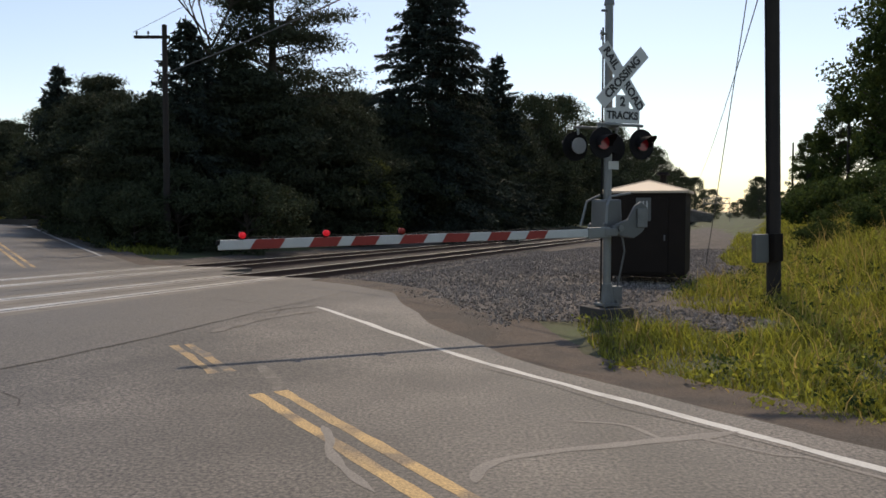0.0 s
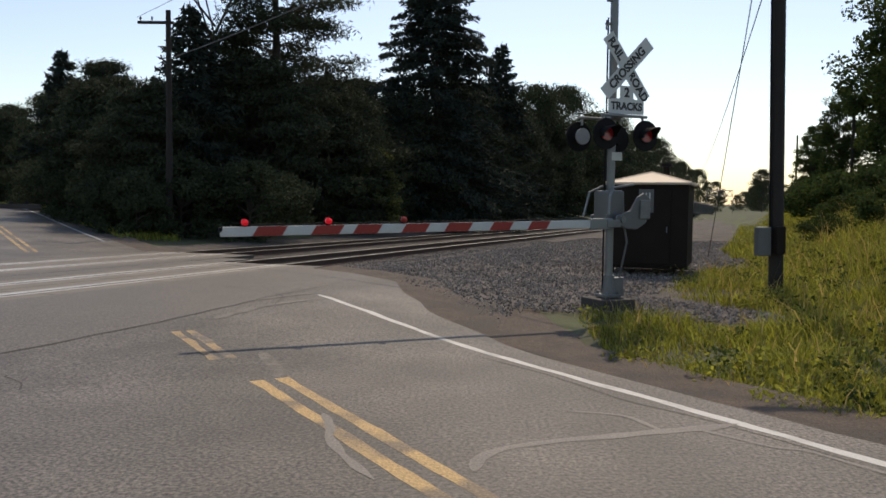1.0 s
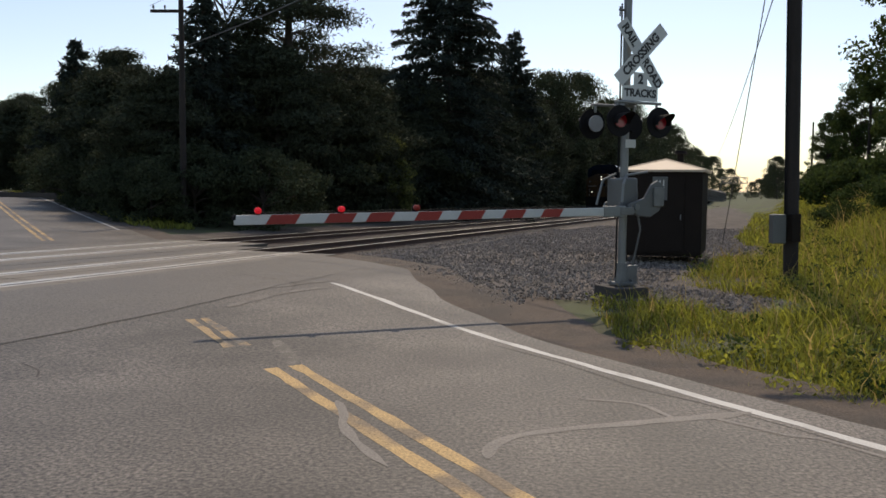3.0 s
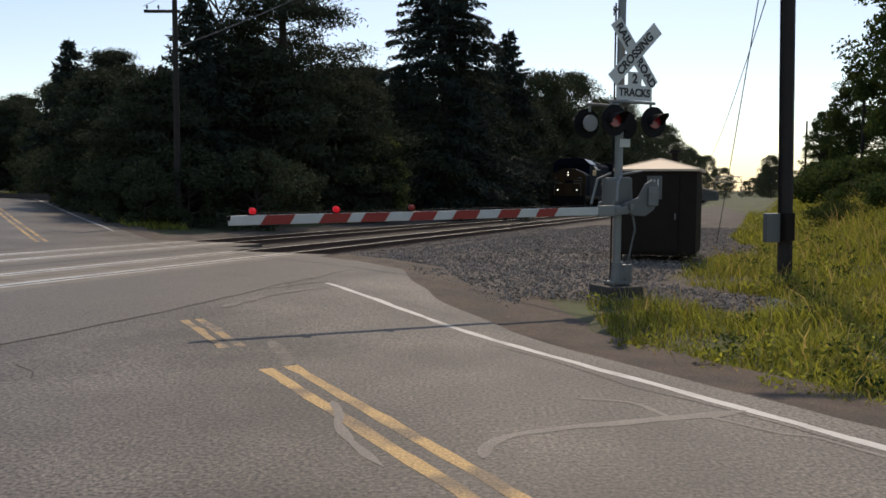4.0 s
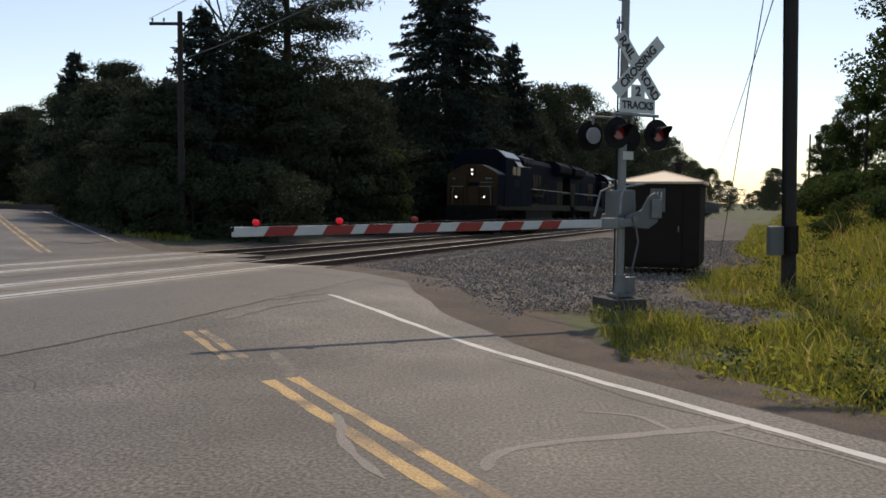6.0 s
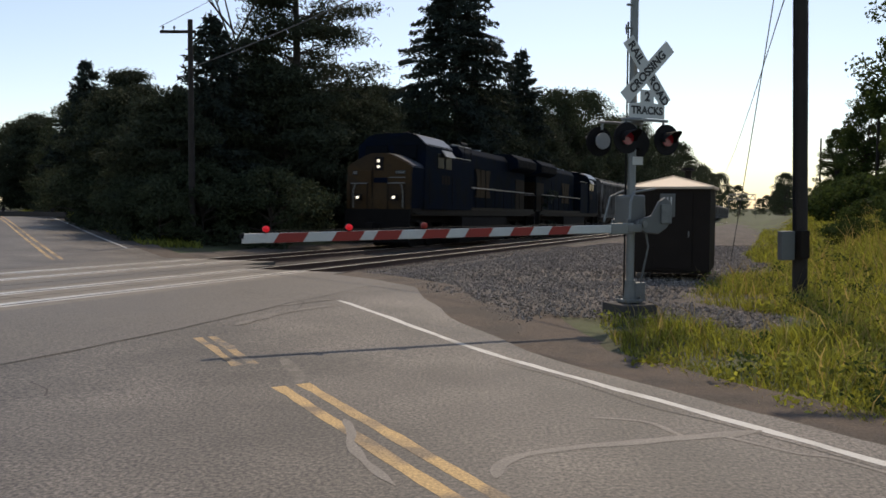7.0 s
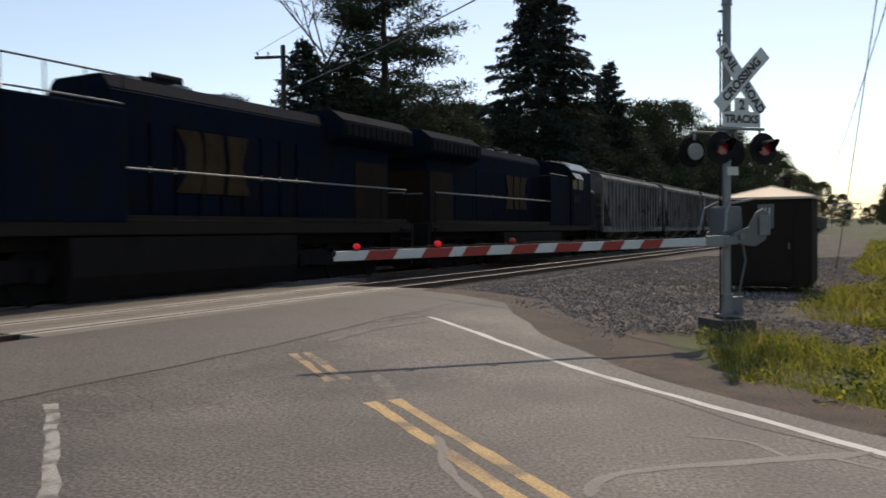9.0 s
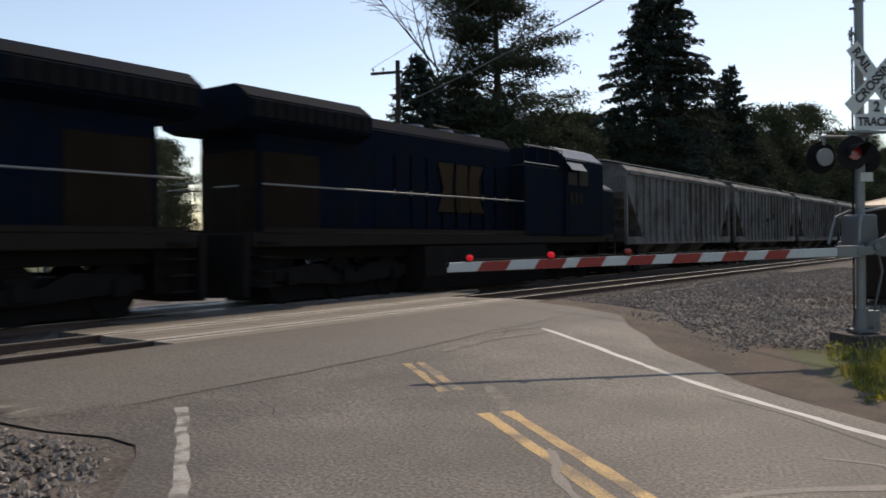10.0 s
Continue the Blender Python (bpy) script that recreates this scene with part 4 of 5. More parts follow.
for src, rows in (
    (p2, [(-5.4, 52.0, 0.75), (-16.2, 43.5, 0.66), (-20.2, 50.0, 0.76), (-4.2, 58.0, 0.85), (-13.8, 51.0, 0.90), (-23.4, 56.0, 0.95), (-33.0, 74.0, 1.00), (-39.0, 86.0, 1.00)]),
    (sp2, [(-12.6, 47.0, 0.78), (-16.6, 46.5, 0.75), (-20.8, 52.0, 0.80), (-24.5, 58.0, 0.85), (-34.0, 73.0, 0.95), (-40.0, 84.0, 1.00), (-30.2, 64.0, 1.12), (-6.9, 50.0, 0.80), (-4.8, 72.0, 1.10), (-9.0, 62.0, 1.00), (-27.0, 60.0, 0.85), (-36.0, 80.0, 1.00), (-46.0, 98.0, 1.10), (-2.7, 56.2, 0.89), (2.9, 72.7, 1.05)]),
    (b1, [(16.9, 116.2, 1.15), (3.8, 77.0, 0.82), (47.3, 201.6, 1.22), (61.3, 237.7, 1.31), (64.9, 244.8, 1.14), (91.7, 316.7, 1.15), (142.7, 458.1, 1.35), (72.0, 262.0, 1.00), (34.0, 166.9, 1.28), (47.4, 199.5, 1.25), (-38.0, 82.0, 0.80), (-60.0, 112.0, 0.85), (-80.0, 140.0, 0.90), (-104.0, 150.0, 0.80),
          (-48.0, 98.0, 0.85), (-31.0, 74.0, 0.75), (26.0, 143.2, 1.1), (108.0, 360.0, 1.10), (258.4, 775.2, 1.49), (86.4, 296.7, 0.75), (190.0, 470.0, 0.95), (173.0, 450.0, 1.00), (212.0, 480.0, 1.10), (84.0, 215.0, 0.70), (232.0, 500.0, 1.20), (287.4, 844.2, 1.08), (153.4, 477.8, 0.88), (121.0, 307.0, 0.62), (149.0, 392.0, 0.8), (176.0, 489.0, 0.75), (190.0, 515.0, 0.9), (168.0, 500.0, 0.7), (205.0, 540.0, 0.95), (135.0, 350.0, 0.7), (100.0, 258.0, 0.55), (-38.0, 52.0, 0.55), (-46.0, 50.0, 0.50), (-68.4, 98.6, 0.95), (-64.8, 91.4, 0.8), (-66.0, 124.0, 0.85)]),
    (b2, [(-5.9, 48.2, 0.90), (-3.0, 57.2, 1.01), (1.0, 71.3, 1.34), (6.0, 85.1, 1.35), (11.8, 102.9, 1.49), (-9.0, 50.0, 1.00), (-3.4, 60.0, 0.90), (-8.0, 58.0, 1.10), (-15.0, 55.0, 1.10), (2.0, 72.0, 1.10), (7.2, 87.0, 1.24), (-20.0, 60.0, 1.00), (-14.0, 37.5, 0.75), (-18.4, 43.5, 0.85),
          (-28.5, 63.0, 1.00), (17.9, 119.9, 1.49), (25.1, 139.5, 1.49), (33.5, 162.1, 1.49), (-6.3, 46.0, 0.79), (-45.0, 95.0, 1.00), (-63.0, 115.0, 1.45), (-57.0, 106.0, 1.35)]),
    (sh, [(-11.6, 35.4, 1.00), (-6.4, 45.6, 1.19), (-3.1, 56.0, 1.43), (1.4, 69.9, 1.62), (6.6, 84.4, 1.62), (-14.6, 36.8, 0.90), (-16.4, 39.4, 1.00), (-18.6, 42.0, 1.00), (-21.4, 46.0, 1.00), (14.2, 107.0, 1.76), (23.1, 133.2, 1.89),
          (-24.2, 50.8, 1.00), (-27.6, 56.5, 1.10), (-31.4, 63.0, 1.10), (-13.0, 34.0, 0.75), (34.2, 165.4, 2.03), (52.4, 218.3, 2.16)])):
    src["group"] = "woods beyond the tracks"
    for i, (x, y, k) in enumerate(rows):
        copy_thing(src, at(x, y, k, 47 * i + 20))
# trees on the bank beside the railway
broadleaf(at(-20.3, 46.5), 6.6, 2.1, "yellow-green tree, leaves coloured lighter for sun", 41, LEAF_SUNLIT, 0.02, 90, 200, 0.13)
broadleaf(at(-4.1, 46.6), 5.0, 2.0, "leafy shrub, leaves coloured lighter for sun", 42, LEAF_SUNLIT, 0.1, 60, 150, 0.13, name="bush", cat="bush")
c1 = broadleaf(at(26.0, 45), 17.5, 3.7, "tall leafy cottonwood on the grassy bank", 11, COTTON, 0.03, 230, 170, 0.22)
for i, (x, y, k) in enumerate([(30.5, 50, 1.05), (36, 62, .95), (34.6, 71, .6), (41.5, 92, .52), (47, 100, .56), (36.5, 55, 1.1), (31, 40, 1.0), (37, 34, 1.0)]):
    copy_thing(c1, at(x, y, k, 65 * i))
c1["group"] = "trees on the bank"
c2 = broadleaf(at(16.9, 29.0), 2.0, 2.2, "dense green bush on the grassy bank", 12, COTTON, 0.0, 80, 110, 0.15, name="bush", cat="bush")
for i, (x, y, k) in enumerate([(19.6, 31.5, .85), (15.4, 31.5, .5), (22.5, 36, .9), (19.5, 41, 1.0), (25, 52, 1.1), (18.4, 26.5, .8), (31, 66, 1.2), (38, 84, 1.3), (12.6, 22.5, .55), (11.6, 24.5, .4), (14.2, 23.5, .7)]):
    copy_thing(c2, at(x, y, k, 80 * i))
c2["group"] = "bushes on the bank"


# ---- grass ----
def grass_field(name, label, n, pick, material, height, width, seed):
    rng = np.random.default_rng(seed)
    pts = []
    while len(pts) < n:
        p = pick(rng)
        if p:
            pts.append(p)
    P = np.array(pts)
    h = height * P[:, 3:4] * rng.uniform(0.5, 1.3, (n, 1))
    q = rng.uniform(0, 2 * math.pi, n)
    side = np.stack([np.cos(q), np.sin(q), 0 * q], 1) * width * rng.uniform(0.7, 1.3, (n, 1))
    bend = np.stack([np.cos(q * 3.7), np.sin(q * 3.7), 0 * q], 1) * h * rng.uniform(0.2, 1.1, (n, 1))
    up = np.array([[0, 0, 1.0]])
    B = P[:, :3]
    V = np.stack([B - side / 2, B + side / 2, B + side * .35 + bend * .3 + up * h * .6, B - side * .35 + bend * .3 + up * h * .6, B + bend + up * h], 1).reshape(-1, 3)
    k = 5 * np.arange(n)
    F = [(i, i + 1, i + 2, i + 3) for i in k.tolist()] + [(i + 3, i + 2, i + 4) for i in k.tolist()]
    return tagged(raw(name, V, F, material), label, "grass", kind="stuff")


def verge(rng):
    """Places in the rough grass on the signal's side, with a height factor."""
    y = 4.5 + 34 * rng.random() ** 1.3
    x = rng.uniform(2.0, 4 + 0.75 * y)
    a, d, s = across(x, y)
    r = RS * x + RC * y
    edge = EDGE_R + 0.65 + 1.15 * ss(7.5, 10.8, r) + 0.35 * noise.noise((x * 0.8, y * 0.8, 3))
    if a < edge or gravel(s, d, 0.25 * rng.random() - 0.15):
        return None
    hut = math.hypot(x - hx, y - hy)
    if hut < 1.2:
        return None
    k = 0.3 + 0.45 * ss(0, 3.0, a - edge) + 0.9 * ss(0.5, 5.0, -d)
    return x, y, ground_z(x, y) - 0.06, k * (0.75 + 0.9 * noise.noise((x * 0.9, y * 0.9, 1)))


def far_verge(rng):
    """Places along the road beyond the tracks."""
    r, w = 33 + 60 * rng.random(), rng.uniform(0.5, 3.0)
    x, y, _ = on_road(r, EDGE_R + w)
    return x, y, ground_z(x, y) - 0.06, 0.7


grass_field("rough_grass", "long yellow-green grass along the road", 105000, verge, GRASS, 0.36, 0.017, 21)
grass_field("seed_grass", "dry straw-coloured seed stalks in the grass", 5000, verge, DRY_GRASS, 0.72, 0.016, 22)
grass_field("verge_grass", "sunlit grass strip along the road", 9000, far_verge, GRASS, 0.4, 0.06, 23)


def weed_patch(name, label, n, pick, material, seed):
    """Low leafy weeds in tufts."""
    rng = np.random.default_rng(seed)
    C = []
    while len(C) < n:
        p = pick(rng)
        if p:
            h = rng.uniform(0.12, 0.42) * (0.5 + p[3])
            k = int(rng.integers(35, 80))
            d = rng.normal(size=(k, 3)) * (0.13, 0.13, 0.0)
            d[:, 2] = h * rng.random(k) + 0.04
            C.append(np.array(p[:3]) + d)
    V, F = spread_leaves(rng, np.concatenate(C), 0.065, 0.035)
    return tagged(raw(name, V, F, material), label, "weeds", kind="stuff")


def far_bank(rng):
    """Places on the bank further along the railway."""
    s, d = 28 + 130 * rng.random() ** 1.4, 2.0 - 16 * rng.random()
    if gravel(s, d, 0.2 * rng.random()):
        return None
    x, y, _ = on_track(s, d)
    return x, y, ground_z(x, y) - 0.06, 0.6 + 0.8 * ss(1.0, 6.0, -d)


grass_field("bank_grass", "rough green grass on the railway bank", 26000, far_bank, GRASS, 0.5, 0.06, 25)
weed_patch("leafy_weeds", "low leafy green weeds among the grass", 260, verge, GRASS, 31)
weed_patch("leafy_weeds", "darker leafy weeds among the grass", 160, verge, COTTON, 32)


def left_tuft(rng):
    x, y = rng.normal(-7.3, 0.9), rng.normal(8.4, 0.6)
    if across(x, y)[0] > edge_left(RS * x + RC * y) - 0.5:
        return None
    return x, y, ground_z(x, y) - 0.04, 0.5


grass_field("weeds", "small green weeds in gravel", 500, left_tuft, GRASS, 0.4, 0.03, 24)


# ---- far signal bridge over the tracks ----
def signal_bridge(s):
    g = holder("signal_bridge", Matrix.Translation(on_track(s, 0)) @ Matrix.Rotation(-TRACK, 4, "Z"), "thin steel signal bridge over distant tracks", "signal bridge")
    bm = bmesh.new()
    x0, x1, z0, z1 = -19.0, -7.0, 6.0, 8.6
    for z in (z0, z1):
        for y in (-0.6, 0.6):
            rod((x0, y, z), (x1, y, z), 0.2, seg=6, bm=bm)
    n = 9
    for i in range(n):
        a, b = x0 + (x1 - x0) * i / n, x0 + (x1 - x0) * (i + 1) / n
        for y in (-0.6, 0.6):
            rod((a, y, z0 if i % 2 else z1), (b, y, z1 if i % 2 else z0), 0.14, seg=5, bm=bm)
    part("truss", bm, STEEL, g)
    for x in (x0, x1):
        bm = bmesh.new()
        for y in (-0.6, 0.6):
            rod((x, y, -5.0), (x, y, z1), 0.1, seg=6, bm=bm)
        part("bridge_leg", bm, STEEL, g)
    return g


signal_bridge(410)


# ---- train ----
def truck(parent, y, axles, wheelbase, r=0.5):
    """A bogie with its wheels; y is its middle on the car."""
    bm = bmesh.new()
    half = wheelbase / 2
    for x in (-0.98, 0.98):
        prism([(y - half - .55, .52), (y - half - .5, .78), (y - half * .5, .86), (y - .35, .62), (y + .35, .62), (y + half * .5, .86), (y + half + .5, .78), (y + half + .55, .52), (y + half * .6, .42), (y, .34), (y - half * .6, .42)], 0.16, "x", bm, Matrix.Translation((x, 0, 0)))
    box(1.9, 0.5, 0.2, (0, y, 0.7), bm=bm)
    # Added solid block between the wheels, hides sunlit ground beyond the train.
    box(1.5, wheelbase + 0.9, 0.72, (0, y, 0.41), 0.04, bm)
    t = part("truck_frame", bm, UNDER, parent, "grimy bogie side frame with added dark block")
    for i in range(axles):
        yy = y - half + wheelbase * i / (axles - 1)
        bm = bmesh.new()
        for x in (-0.753, 0.753):
            rod((x - 0.06, yy, r), (x + 0.06, yy, r), r, seg=24, bm=bm)
        rod((-0.8, yy, r), (0.8, yy, r), 0.08, seg=8, bm=bm)
        part("wheelset", bm, UNDER, t, "dark steel wheelset")
        for x in (-1.08, 1.08):
            part("axle_box", box(0.14, 0.34, 0.3, (x, yy, r + 0.04), 0.02), UNDER, t)


def coupler(parent, y, sgn):
    bm = box(0.22, 0.7, 0.22, (0, y + sgn * 0.25, 0.85), 0.03)
    box(0.34, 0.26, 0.3, (0, y + sgn * 0.6, 0.85), 0.05, bm)
    part("coupler", bm, UNDER, parent)


def rails_along(parent, x, y0, y1, z0, z1, posts):
    bm = rod((x, y0, z1), (x, y1, z1), 0.022, seg=6)
    part("handrail", bm, HANDRAIL, parent, "worn pale handrail")
    for i in range(posts):
        y = y0 + (y1 - y0) * i / (posts - 1)
        part("stanchion", rod((x, y, z0), (x, y, z1), 0.018, seg=5), UNDER, parent)


L_LOCO = 21.0


def locomotive(m, label):
    """A wide-nosed diesel; y ahead, z from the rail, x to the far side."""
    g = holder("locomotive", m, label, "locomotive", "train cars")
    f = L_LOCO / 2 - 0.45
    part("underframe", box(2.9, 2 * f - 0.6, 0.3, (0, 0, 1.4), 0.03), LOCO_GREY, g, "grimy brown deck sill")
    part("centre_sill", box(1.8, 2 * f - 1.0, 0.3, (0, 0, 1.12), 0.02), UNDER, g)
    # Tank made longer and lower so no lit ground shows beneath.
    tank = prism([(-1.35, .08), (1.35, .08), (1.52, .45), (1.5, 1.22), (-1.5, 1.22), (-1.52, .5)], 7.2, "y", m=Matrix.Translation((0, 0.2, 0)))
    part("fuel_tank", tank, UNDER, g, "grimy black fuel tank")
    truck(g, 6.2, 3, 4.0, 0.52)
    truck(g, -6.2, 3, 4.0, 0.52)
    # nose: a gold face with a raised middle, its sides in the body's blue
    n0, n1 = f - 1.55, f - 0.2
    nose = prism([(-1.5, 1.5), (1.5, 1.5), (1.52, 2.2), (1.52, 3.16), (1.34, 3.3), (0.62, 3.62), (0.34, 3.68), (-0.34, 3.68), (-0.62, 3.62), (-1.34, 3.3), (-1.52, 3.16), (-1.52, 2.2)], n1 - n0, "y", m=Matrix.Translation((0, (n0 + n1) / 2, 0)))
    for v in nose.verts:
        if v.co.y > (n0 + n1) / 2:
            v.co.x *= 0.95
            v.co.y -= 0.1 * max(0, v.co.z - 2.2)
    bmesh.ops.bevel(nose, geom=nose.edges[:], offset=0.035, segments=2, affect="EDGES")
    noseob = part("nose", nose, [GOLD, NAVY, TOP_GLINT], g, "dirty yellow short hood, darkened for shade")
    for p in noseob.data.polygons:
        # The nose top takes the paler material as a painted sun highlight.
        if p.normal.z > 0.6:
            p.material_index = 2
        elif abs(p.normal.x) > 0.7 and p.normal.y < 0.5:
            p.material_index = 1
    for x in (-0.95, 0.95):
        part("number_board", box(0.44, 0.04, 0.16, (x, n1 - 0.06, 2.92), 0.01), BLACK, noseob, "dark number board")
        for k in (-0.15, -0.05, 0.05, 0.15):
            part("number_bar", box(0.06, 0.006, 0.1, (x + k, n1 - 0.037, 2.92)), HANDRAIL, noseob)
    part("headlight_box", box(0.34, 0.12, 0.52, (0, n1 - 0.1, 3.26), 0.03), BLACK, noseob)
    for z in (3.15, 3.37):
        part("headlight", rod((0, n1 - 0.04, z), (0, n1 - 0.025, z), 0.055, seg=14), HEAD, noseob, "lit headlight")
    for x in (-0.8, 0.8):
        part("ditch_light_case", box(0.24, 0.18, 0.24, (x, f - 0.02, 1.95), 0.02), BLACK, g)
        part("ditch_light", rod((x, f + 0.06, 1.95), (x, f + 0.085, 1.95), 0.06, seg=14), HEAD, g, "lit ditch light")
    part("nose_door", box(0.62, 0.03, 1.4, (0.62, n1 - 0.005, 2.3), 0.02), GOLD, noseob)
    part("door_seam", box(0.03, 0.02, 1.5, (0.25, n1 - 0.003, 2.35)), UNDER, noseob)
    part("nose_emblem", box(0.62, 0.02, 0.2, (-0.1, n1 - 0.03, 2.62), 0.01), NAVY, noseob, "plain blue emblem bar")
    part("nose_rail", tube([(-1.2, n1 + 0.02, 2.72), (-0.5, n1 + 0.05, 2.72)], 0.016, 6), HANDRAIL, noseob)
    for x in (-1.1, 1.1):
        part("grab_rail", tube([(x, n1 + 0.04, 1.55), (x, n1 + 0.06, 2.2), (x * 0.92, n1 + 0.02, 2.5)], 0.018, 6), HANDRAIL, noseob)
    # cab: raked windscreen, narrow roof chamfers, awnings over the side windows
    c0, c1 = f - 4.8, f - 1.35
    cab = prism([(-1.54, 1.5), (1.54, 1.5), (1.54, 4.08), (1.1, 4.46), (0.8, 4.55), (-0.8, 4.55), (-1.1, 4.46), (-1.54, 4.08)], c1 - c0, "y", m=Matrix.Translation((0, (c0 + c1) / 2, 0)))
    for v in cab.verts:
        if v.co.y > (c0 + c1) / 2 and v.co.z > 3.2:
            v.co.y -= 0.22 * (v.co.z - 3.2)
    bmesh.ops.bevel(cab, geom=cab.edges[:], offset=0.03, segments=2, affect="EDGES")
    cabob = part("cab", cab, [NAVY, TOP_GLINT], g, "dark blue cab")
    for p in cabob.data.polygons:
        # Upward cab faces are coloured lighter to stand in for sunlight.
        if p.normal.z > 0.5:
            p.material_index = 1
    for x in (-0.66, 0.66):
        part("windscreen", box(1.02, 0.03, 0.56, (x, c1 - 0.1, 3.78), 0.03, rot=Matrix.Rotation(radians(12), 4, "X")), GLASS_DARK, cabob, "dark windscreen")
    for x in (-1.545, 1.545):
        for y in (c0 + 0.55, c0 + 1.5):
            part("cab_window", box(0.03, 0.78, 0.62, (x, y, 3.5), 0.02), GLASS_DARK, cabob, "dark side window")
        part("sunshade", box(0.4, 1.25, 0.025, (x * 1.05, c0 + 0.75, 3.84), 0.006, rot=Matrix.Rotation(radians(-52 if x < 0 else 52), 4, "Y")), HANDRAIL, cabob, "pale sunshade")
        for i in range(3):
            part("number_bar", box(0.006, 0.24, 0.36, (x * 1.003, c0 + 0.5 + i * 0.38, 2.75), 0.0), GOLD_SHADED, cabob, "plain bar in place of a number")
        for y in (c0 + 0.15, c1 - 0.5):
            part("grab_rail", rod((x * 1.03, y, 1.7), (x * 1.03, y, 2.9), 0.014, seg=5), UNDER, cabob)
    for y in (c0 + 0.3, c1 - 0.6):
        part("lifting_eye", tube([(-0.9, y, 4.5), (-0.9, y, 4.66), (-0.9, y - 0.28, 4.66), (-0.9, y - 0.28, 4.5)], 0.016, 5), BLACK, cabob)
    for x in (-0.4, 0.45):
        part("roof_beacon", box(0.3, 0.34, 0.1, (x, c1 - 0.9, 4.58), 0.03), BLACK, g)
    bm = rod((-0.1, c0 + 0.4, 4.5), (-0.1, c0 + 0.4, 4.85), 0.012, seg=5)
    box(0.5, 0.5, 0.1, (0.2, c0 + 0.9, 4.56), 0.03, bm)
    part("air_conditioner", bm, TOP_GLINT, g)
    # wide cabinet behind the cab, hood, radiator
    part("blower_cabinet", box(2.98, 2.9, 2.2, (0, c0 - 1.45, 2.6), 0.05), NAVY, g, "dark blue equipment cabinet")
    for x in (-1.44, 1.44):
        rails_along(g, x, c0 - 2.85, c0 - 0.05, 3.7, 4.32, 4)
        part("cabinet_edge_rail", rod((x, c0 - 2.85, 3.78), (x, c0 - 0.3, 3.78), 0.02, seg=6), HANDRAIL, g)
    rear = -f + 0.9
    h0, h1 = rear, c0 - 2.9
    hood = prism([(-0.98, 1.5), (0.98, 1.5), (0.98, 4.15), (0.72, 4.46), (-0.72, 4.46), (-0.98, 4.15)], h1 - h0, "y", m=Matrix.Translation((0, (h0 + h1) / 2, 0)))
    bmesh.ops.bevel(hood, geom=hood.edges[:], offset=0.03, segments=2, affect="EDGES")
    hoodob = part("long_hood", hood, [NAVY, TOP_GLINT], g, "dark blue engine hood")
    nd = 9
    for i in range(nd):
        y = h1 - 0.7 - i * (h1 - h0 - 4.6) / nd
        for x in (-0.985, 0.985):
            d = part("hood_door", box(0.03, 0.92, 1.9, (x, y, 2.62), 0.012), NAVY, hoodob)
            part("door_latch", box(0.03, 0.04, 0.14, (x * 1.02, y + 0.38, 2.6)), HANDRAIL, d)
    for i in range(3):
        part("roof_fan", rod((0, h1 - 1.2 - i * 1.6, 4.42), (0, h1 - 1.2 - i * 1.6, 4.58), 0.5, 0.44, 20), TOP_GLINT, g, "round roof hatch")
    part("exhaust_stack", box(0.5, 1.1, 0.26, (0, 0.2, 4.54), 0.04), UNDER, g)
    # plain-shape emblem on the hood side: a rounded block, a slanted one and a waisted one
    for x in (-1.012, 1.012):
        for shape in ([(0.55, 2.15), (0.2, 2.5), (0.16, 3.1), (0.5, 3.5), (-0.35, 3.5), (-0.5, 3.2), (-0.5, 2.5), (-0.35, 2.15)],
                      [(-0.42, 2.15), (-1.3, 2.15), (-1.42, 2.8), (-1.3, 3.5), (-0.55, 3.5), (-0.62, 2.9)],
                      [(-1.45, 2.15), (-2.5, 2.15), (-2.15, 2.8), (-2.45, 3.5), (-1.5, 3.5), (-1.62, 2.8)]):
            part("emblem_block", prism([(y * 0.85 + 0.05, w) for y, w in shape], 0.014, "x", m=Matrix.Translation((x * 1.03, 0, 0))), EMBLEM, hoodob, "plain dull yellow emblem block")
    part("air_horn", tube([(-0.2, h1 - 2.0, 4.5), (-0.2, h1 - 2.0, 4.72), (-0.2, h1 - 2.9, 4.72), (-0.2, h1 - 2.9, 4.5)], 0.09, 8), BLACK, g)
    w0, w1 = rear - 0.75, rear + 3.5
    rad = prism([(-1.0, 3.68), (-1.5, 3.86), (-1.52, 4.3), (-1.1, 4.6), (1.1, 4.6), (1.52, 4.3), (1.5, 3.86), (1.0, 3.68)], w1 - w0, "y", m=Matrix.Translation((0, (w0 + w1) / 2, 0)))
    bmesh.ops.bevel(rad, geom=rad.edges[:], offset=0.03, segments=2, affect="EDGES")
    radob = part("radiator", rad, [NAVY, TOP_GLINT], g, "overhanging radiator housing")
    for i in range(12):
        for x in (-1.5, 1.5):
            part("radiator_slat", box(0.04, 0.26, 0.34, (x * 1.012, w0 + 0.3 + i * 0.33, 4.08), 0.006), UNDER, radob)
    # Rear panels use the yellow with shade put into its colour.
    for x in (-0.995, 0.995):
        part("rear_panel", box(0.02, 1.9, 1.75, (x, rear + 1.1, 2.42), 0.01), GOLD_SHADED, g, "yellow rear side panel, darkened for shade")
    part("rear_panel", box(1.9, 0.02, 1.8, (0, rear - 0.012, 2.42), 0.01), GOLD_SHADED, g, "yellow hood end, darkened for shade")
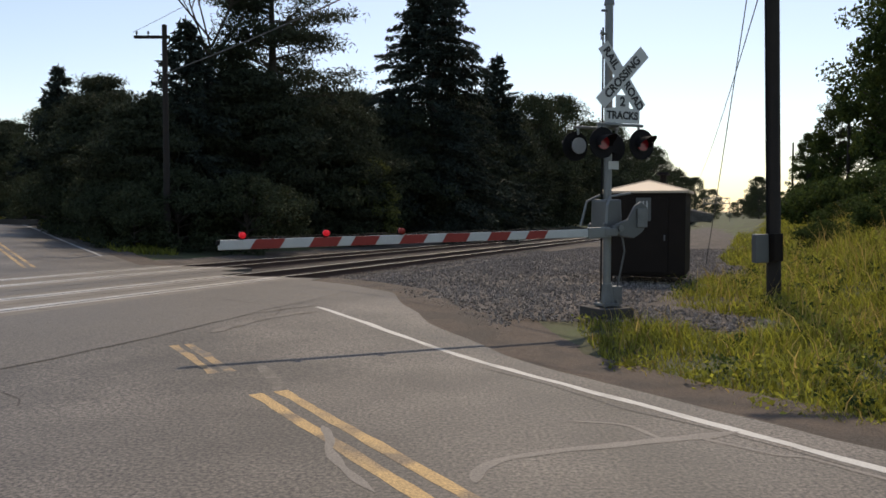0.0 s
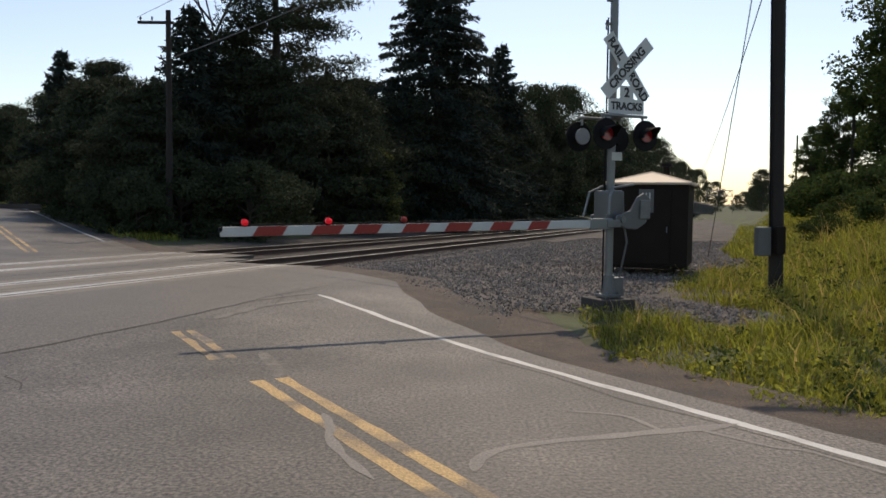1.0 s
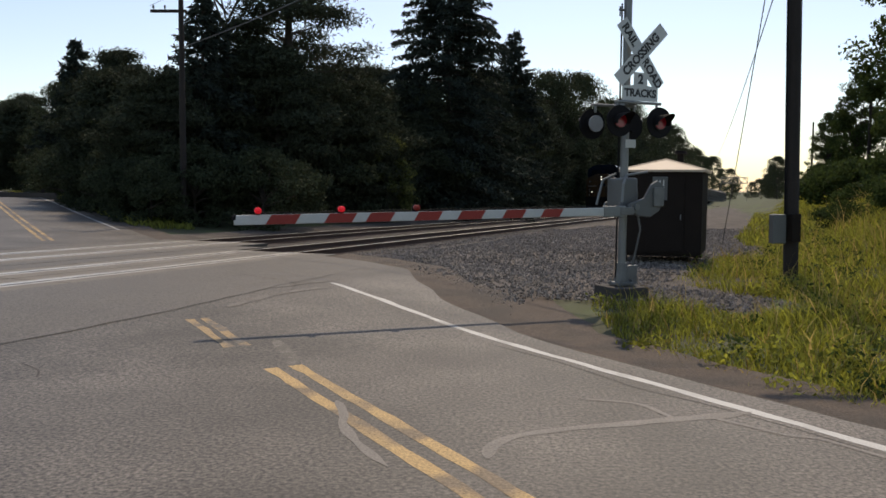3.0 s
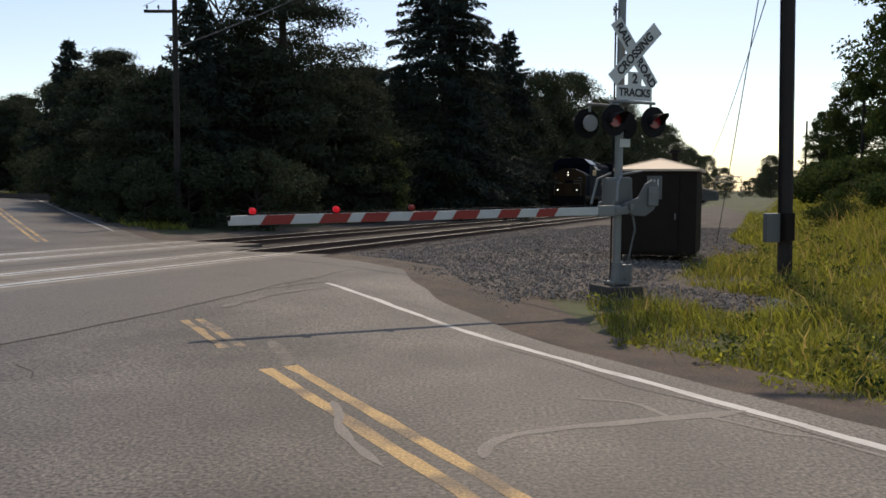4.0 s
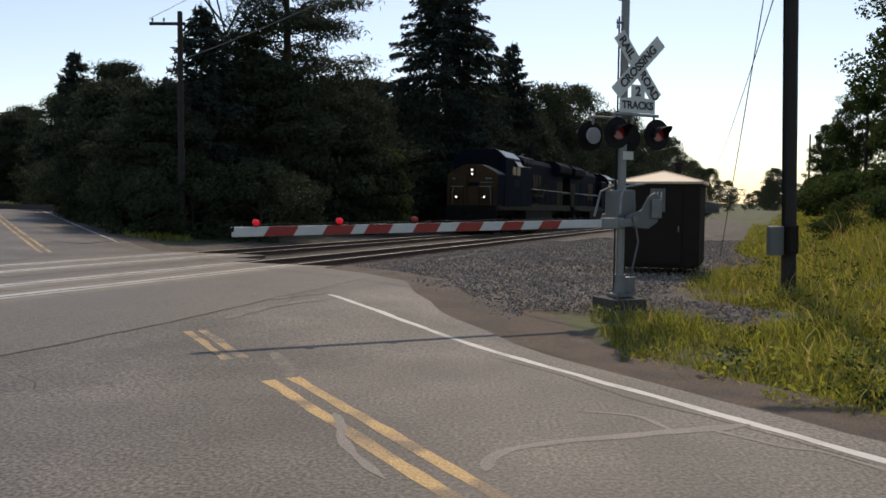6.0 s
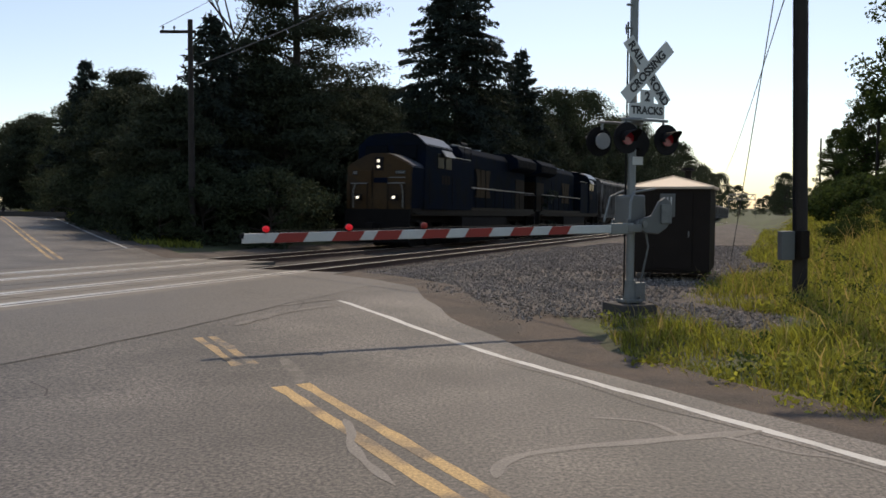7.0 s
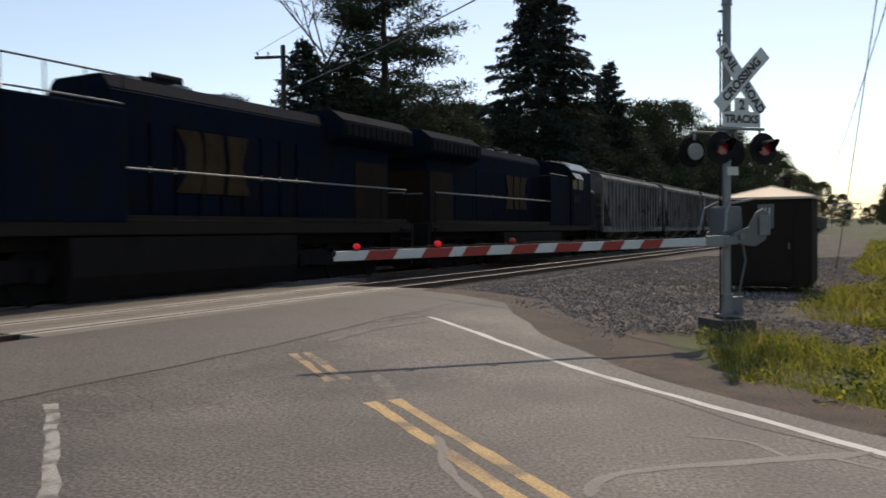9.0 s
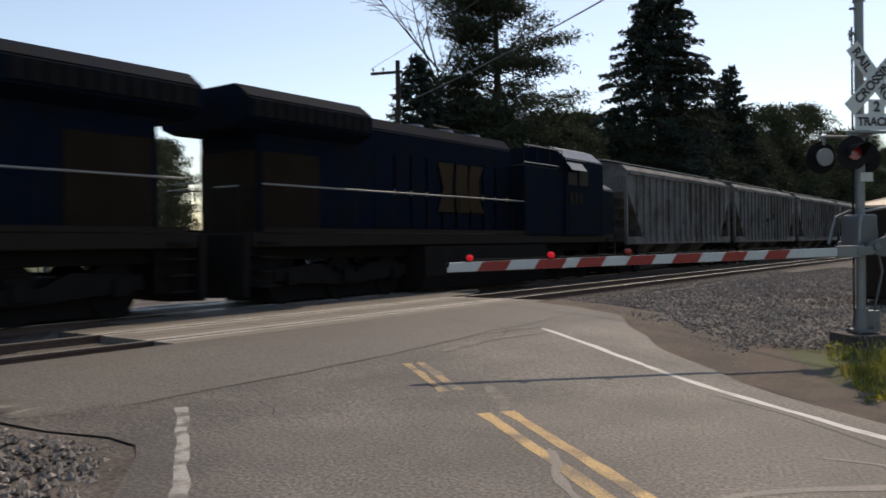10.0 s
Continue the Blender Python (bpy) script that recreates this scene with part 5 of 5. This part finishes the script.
    # decks, rails, steps, plough
    for x in (-1.45, 1.45):
        rails_along(g, x, h0 - 0.3, h1 + 2.4, 1.55, 2.55, 10)
        part("walkway_edge", box(0.04, 2 * f - 1.6, 0.1, (x, -0.2, 1.6)), LOCO_GREY, g, "scuffed walkway edge")
        for y in (f - 0.75, -f + 0.75):
            for k in range(4):
                part("step", box(0.4, 0.6, 0.04, (x * 0.93, y, 0.45 + 0.3 * k), 0.005), UNDER, g)
            part("step_plate", box(0.05, 0.8, 1.2, (x * 0.8, y, 1.0), 0.01), UNDER, g)
    for y, s in ((f, 1), (-f, -1)):
        part("pilot", prism([(-1.45, 1.5), (1.45, 1.5), (1.4, .25), (0.4, .2), (-0.4, .2), (-1.4, .25)], 0.16, "y", m=Matrix.Translation((0, y - s * 0.15, 0))), UNDER, g, "black pilot plate")
        coupler(g, y - s * 0.1, s)
        for x in (-1.2, -0.45, 0.45, 1.2):
            part("end_rail_post", rod((x, y - s * 0.12, 1.5), (x, y - s * 0.12, 2.5), 0.02, seg=5), UNDER, g)
        for x in (-0.82, 0.82):
            part("end_rail", rod((x - .38, y - s * 0.12, 2.5), (x + .38, y - s * 0.12, 2.5), 0.02, seg=5), HANDRAIL, g)
    return g


L_HOP = 15.6


def hopper(m, label):
    """A covered hopper with ribbed sides."""
    g = holder("hopper_car", m, label, "freight car", "train cars")
    b = L_HOP / 2 - 0.5
    bm = prism([(-b + .2, 3.95), (b - .2, 3.95), (b - .2, 3.2), (b - 2.0, 1.25), (-b + 2.0, 1.25), (-b + .2, 3.2)], 2.95, "x")
    part("hopper_body", bm, HOPPER, g, "weathered grey hopper body")
    part("car_roof", prism([(-1.5, 3.95), (1.5, 3.95), (1.2, 4.25), (0.5, 4.4), (-0.5, 4.4), (-1.2, 4.25)], 2 * b - 0.4, "y"), HOPPER, g)
    part("roof_walk", box(0.9, 2 * b - 0.4, 0.05, (0, 0, 4.5), 0.01), STEEL, g)
    for i in range(17):
        y = -b + 1.1 + i * (2 * b - 2.2) / 16
        lo = 1.25 if abs(y) < b - 2.0 else 3.2 - (b - .2 - abs(y)) * 1.95 / 1.8
        for x in (-1.5, 1.5):
            part("side_post", box(0.13, 0.1, 3.95 - lo, (x, y, (3.95 + lo) / 2), 0.01), HOPPER, g, "pressed side rib")
    for x in (-1.5, 1.5):
        part("top_chord", box(0.12, 2 * b - 0.4, 0.16, (x, 0, 3.95), 0.02), HOPPER, g)
        part("side_sill", box(0.14, 2 * b, 0.3, (x * 0.96, 0, 1.3), 0.02), HOPPER, g)
        for y in (-b + .1, b - .1):
            part("corner_post", box(0.12, 0.14, 2.7, (x * 0.95, y, 2.6), 0.01), HOPPER, g)
    for y in (-3.6, 0, 3.6):
        bm = bmesh.new()
        bmesh.ops.create_cone(bm, cap_ends=True, segments=4, radius1=0.5, radius2=1.6, depth=0.8, matrix=Matrix.Translation((0, y, 0.85)) @ Matrix.Rotation(radians(45), 4, "Z"))
        part("discharge_chute", bm, HOPPER, g)
    part("centre_sill", box(0.5, 2 * b + .4, 0.35, (0, 0, 1.1), 0.02), UNDER, g)
    for y, s in ((b, 1), (-b, -1)):
        part("end_platform", box(2.8, 0.5, 0.12, (0, y - s * .2, 1.15), 0.01), UNDER, g)
        bm = bmesh.new()
        for k in range(7):
            rod((-1.35, y - s * 0.02, 1.3 + k * 0.42), (-0.95, y - s * 0.02, 1.3 + k * 0.42), 0.015, seg=5, bm=bm)
        part("ladder", bm, HOPPER, g)
        coupler(g, y + s * .1, s)
        truck(g, y - s * 1.9, 2, 1.75, 0.44)
    return g


NOSE_S, SPEED = 126.0, 13.55


def car_pose(t, behind, turned=False):
    """A car's pose when its middle runs that far behind the train's front."""
    s = NOSE_S - SPEED * t + behind
    x, y, z = on_track(s, FAR_D, RAIL_Z - GRADE * (s - 12.0) + 0.004)
    return pose(x, y, z, math.degrees(-GRADE if turned else GRADE), 0, (0 if turned else 180) - math.degrees(TRACK))


CARS = [(locomotive(car_pose(0, L_LOCO / 2), "dark blue and yellow freight locomotive, nose leading"), L_LOCO / 2, False)]
second = copy_thing(CARS[0][0], car_pose(0, L_LOCO * 1.5, True))
tagged(second, "dark blue and yellow freight locomotive, running backwards")
CARS.append((second, L_LOCO * 1.5, True))
first_hopper = hopper(car_pose(0, 2 * L_LOCO + L_HOP / 2), "weathered grey ribbed covered hopper car")
for i in range(15):
    b = 2 * L_LOCO + L_HOP * (i + 0.5)
    CARS.append((first_hopper if i == 0 else copy_thing(first_hopper, car_pose(0, b)), b, False))


for car, *_ in CARS:
    car.scale = (1.1, 1.0, 1.13)


def motions():
    for car, behind, turned in CARS:
        walk(car, [(0.5 * k, car_pose(0.5 * k, behind, turned)) for k in range(21)])


motions()
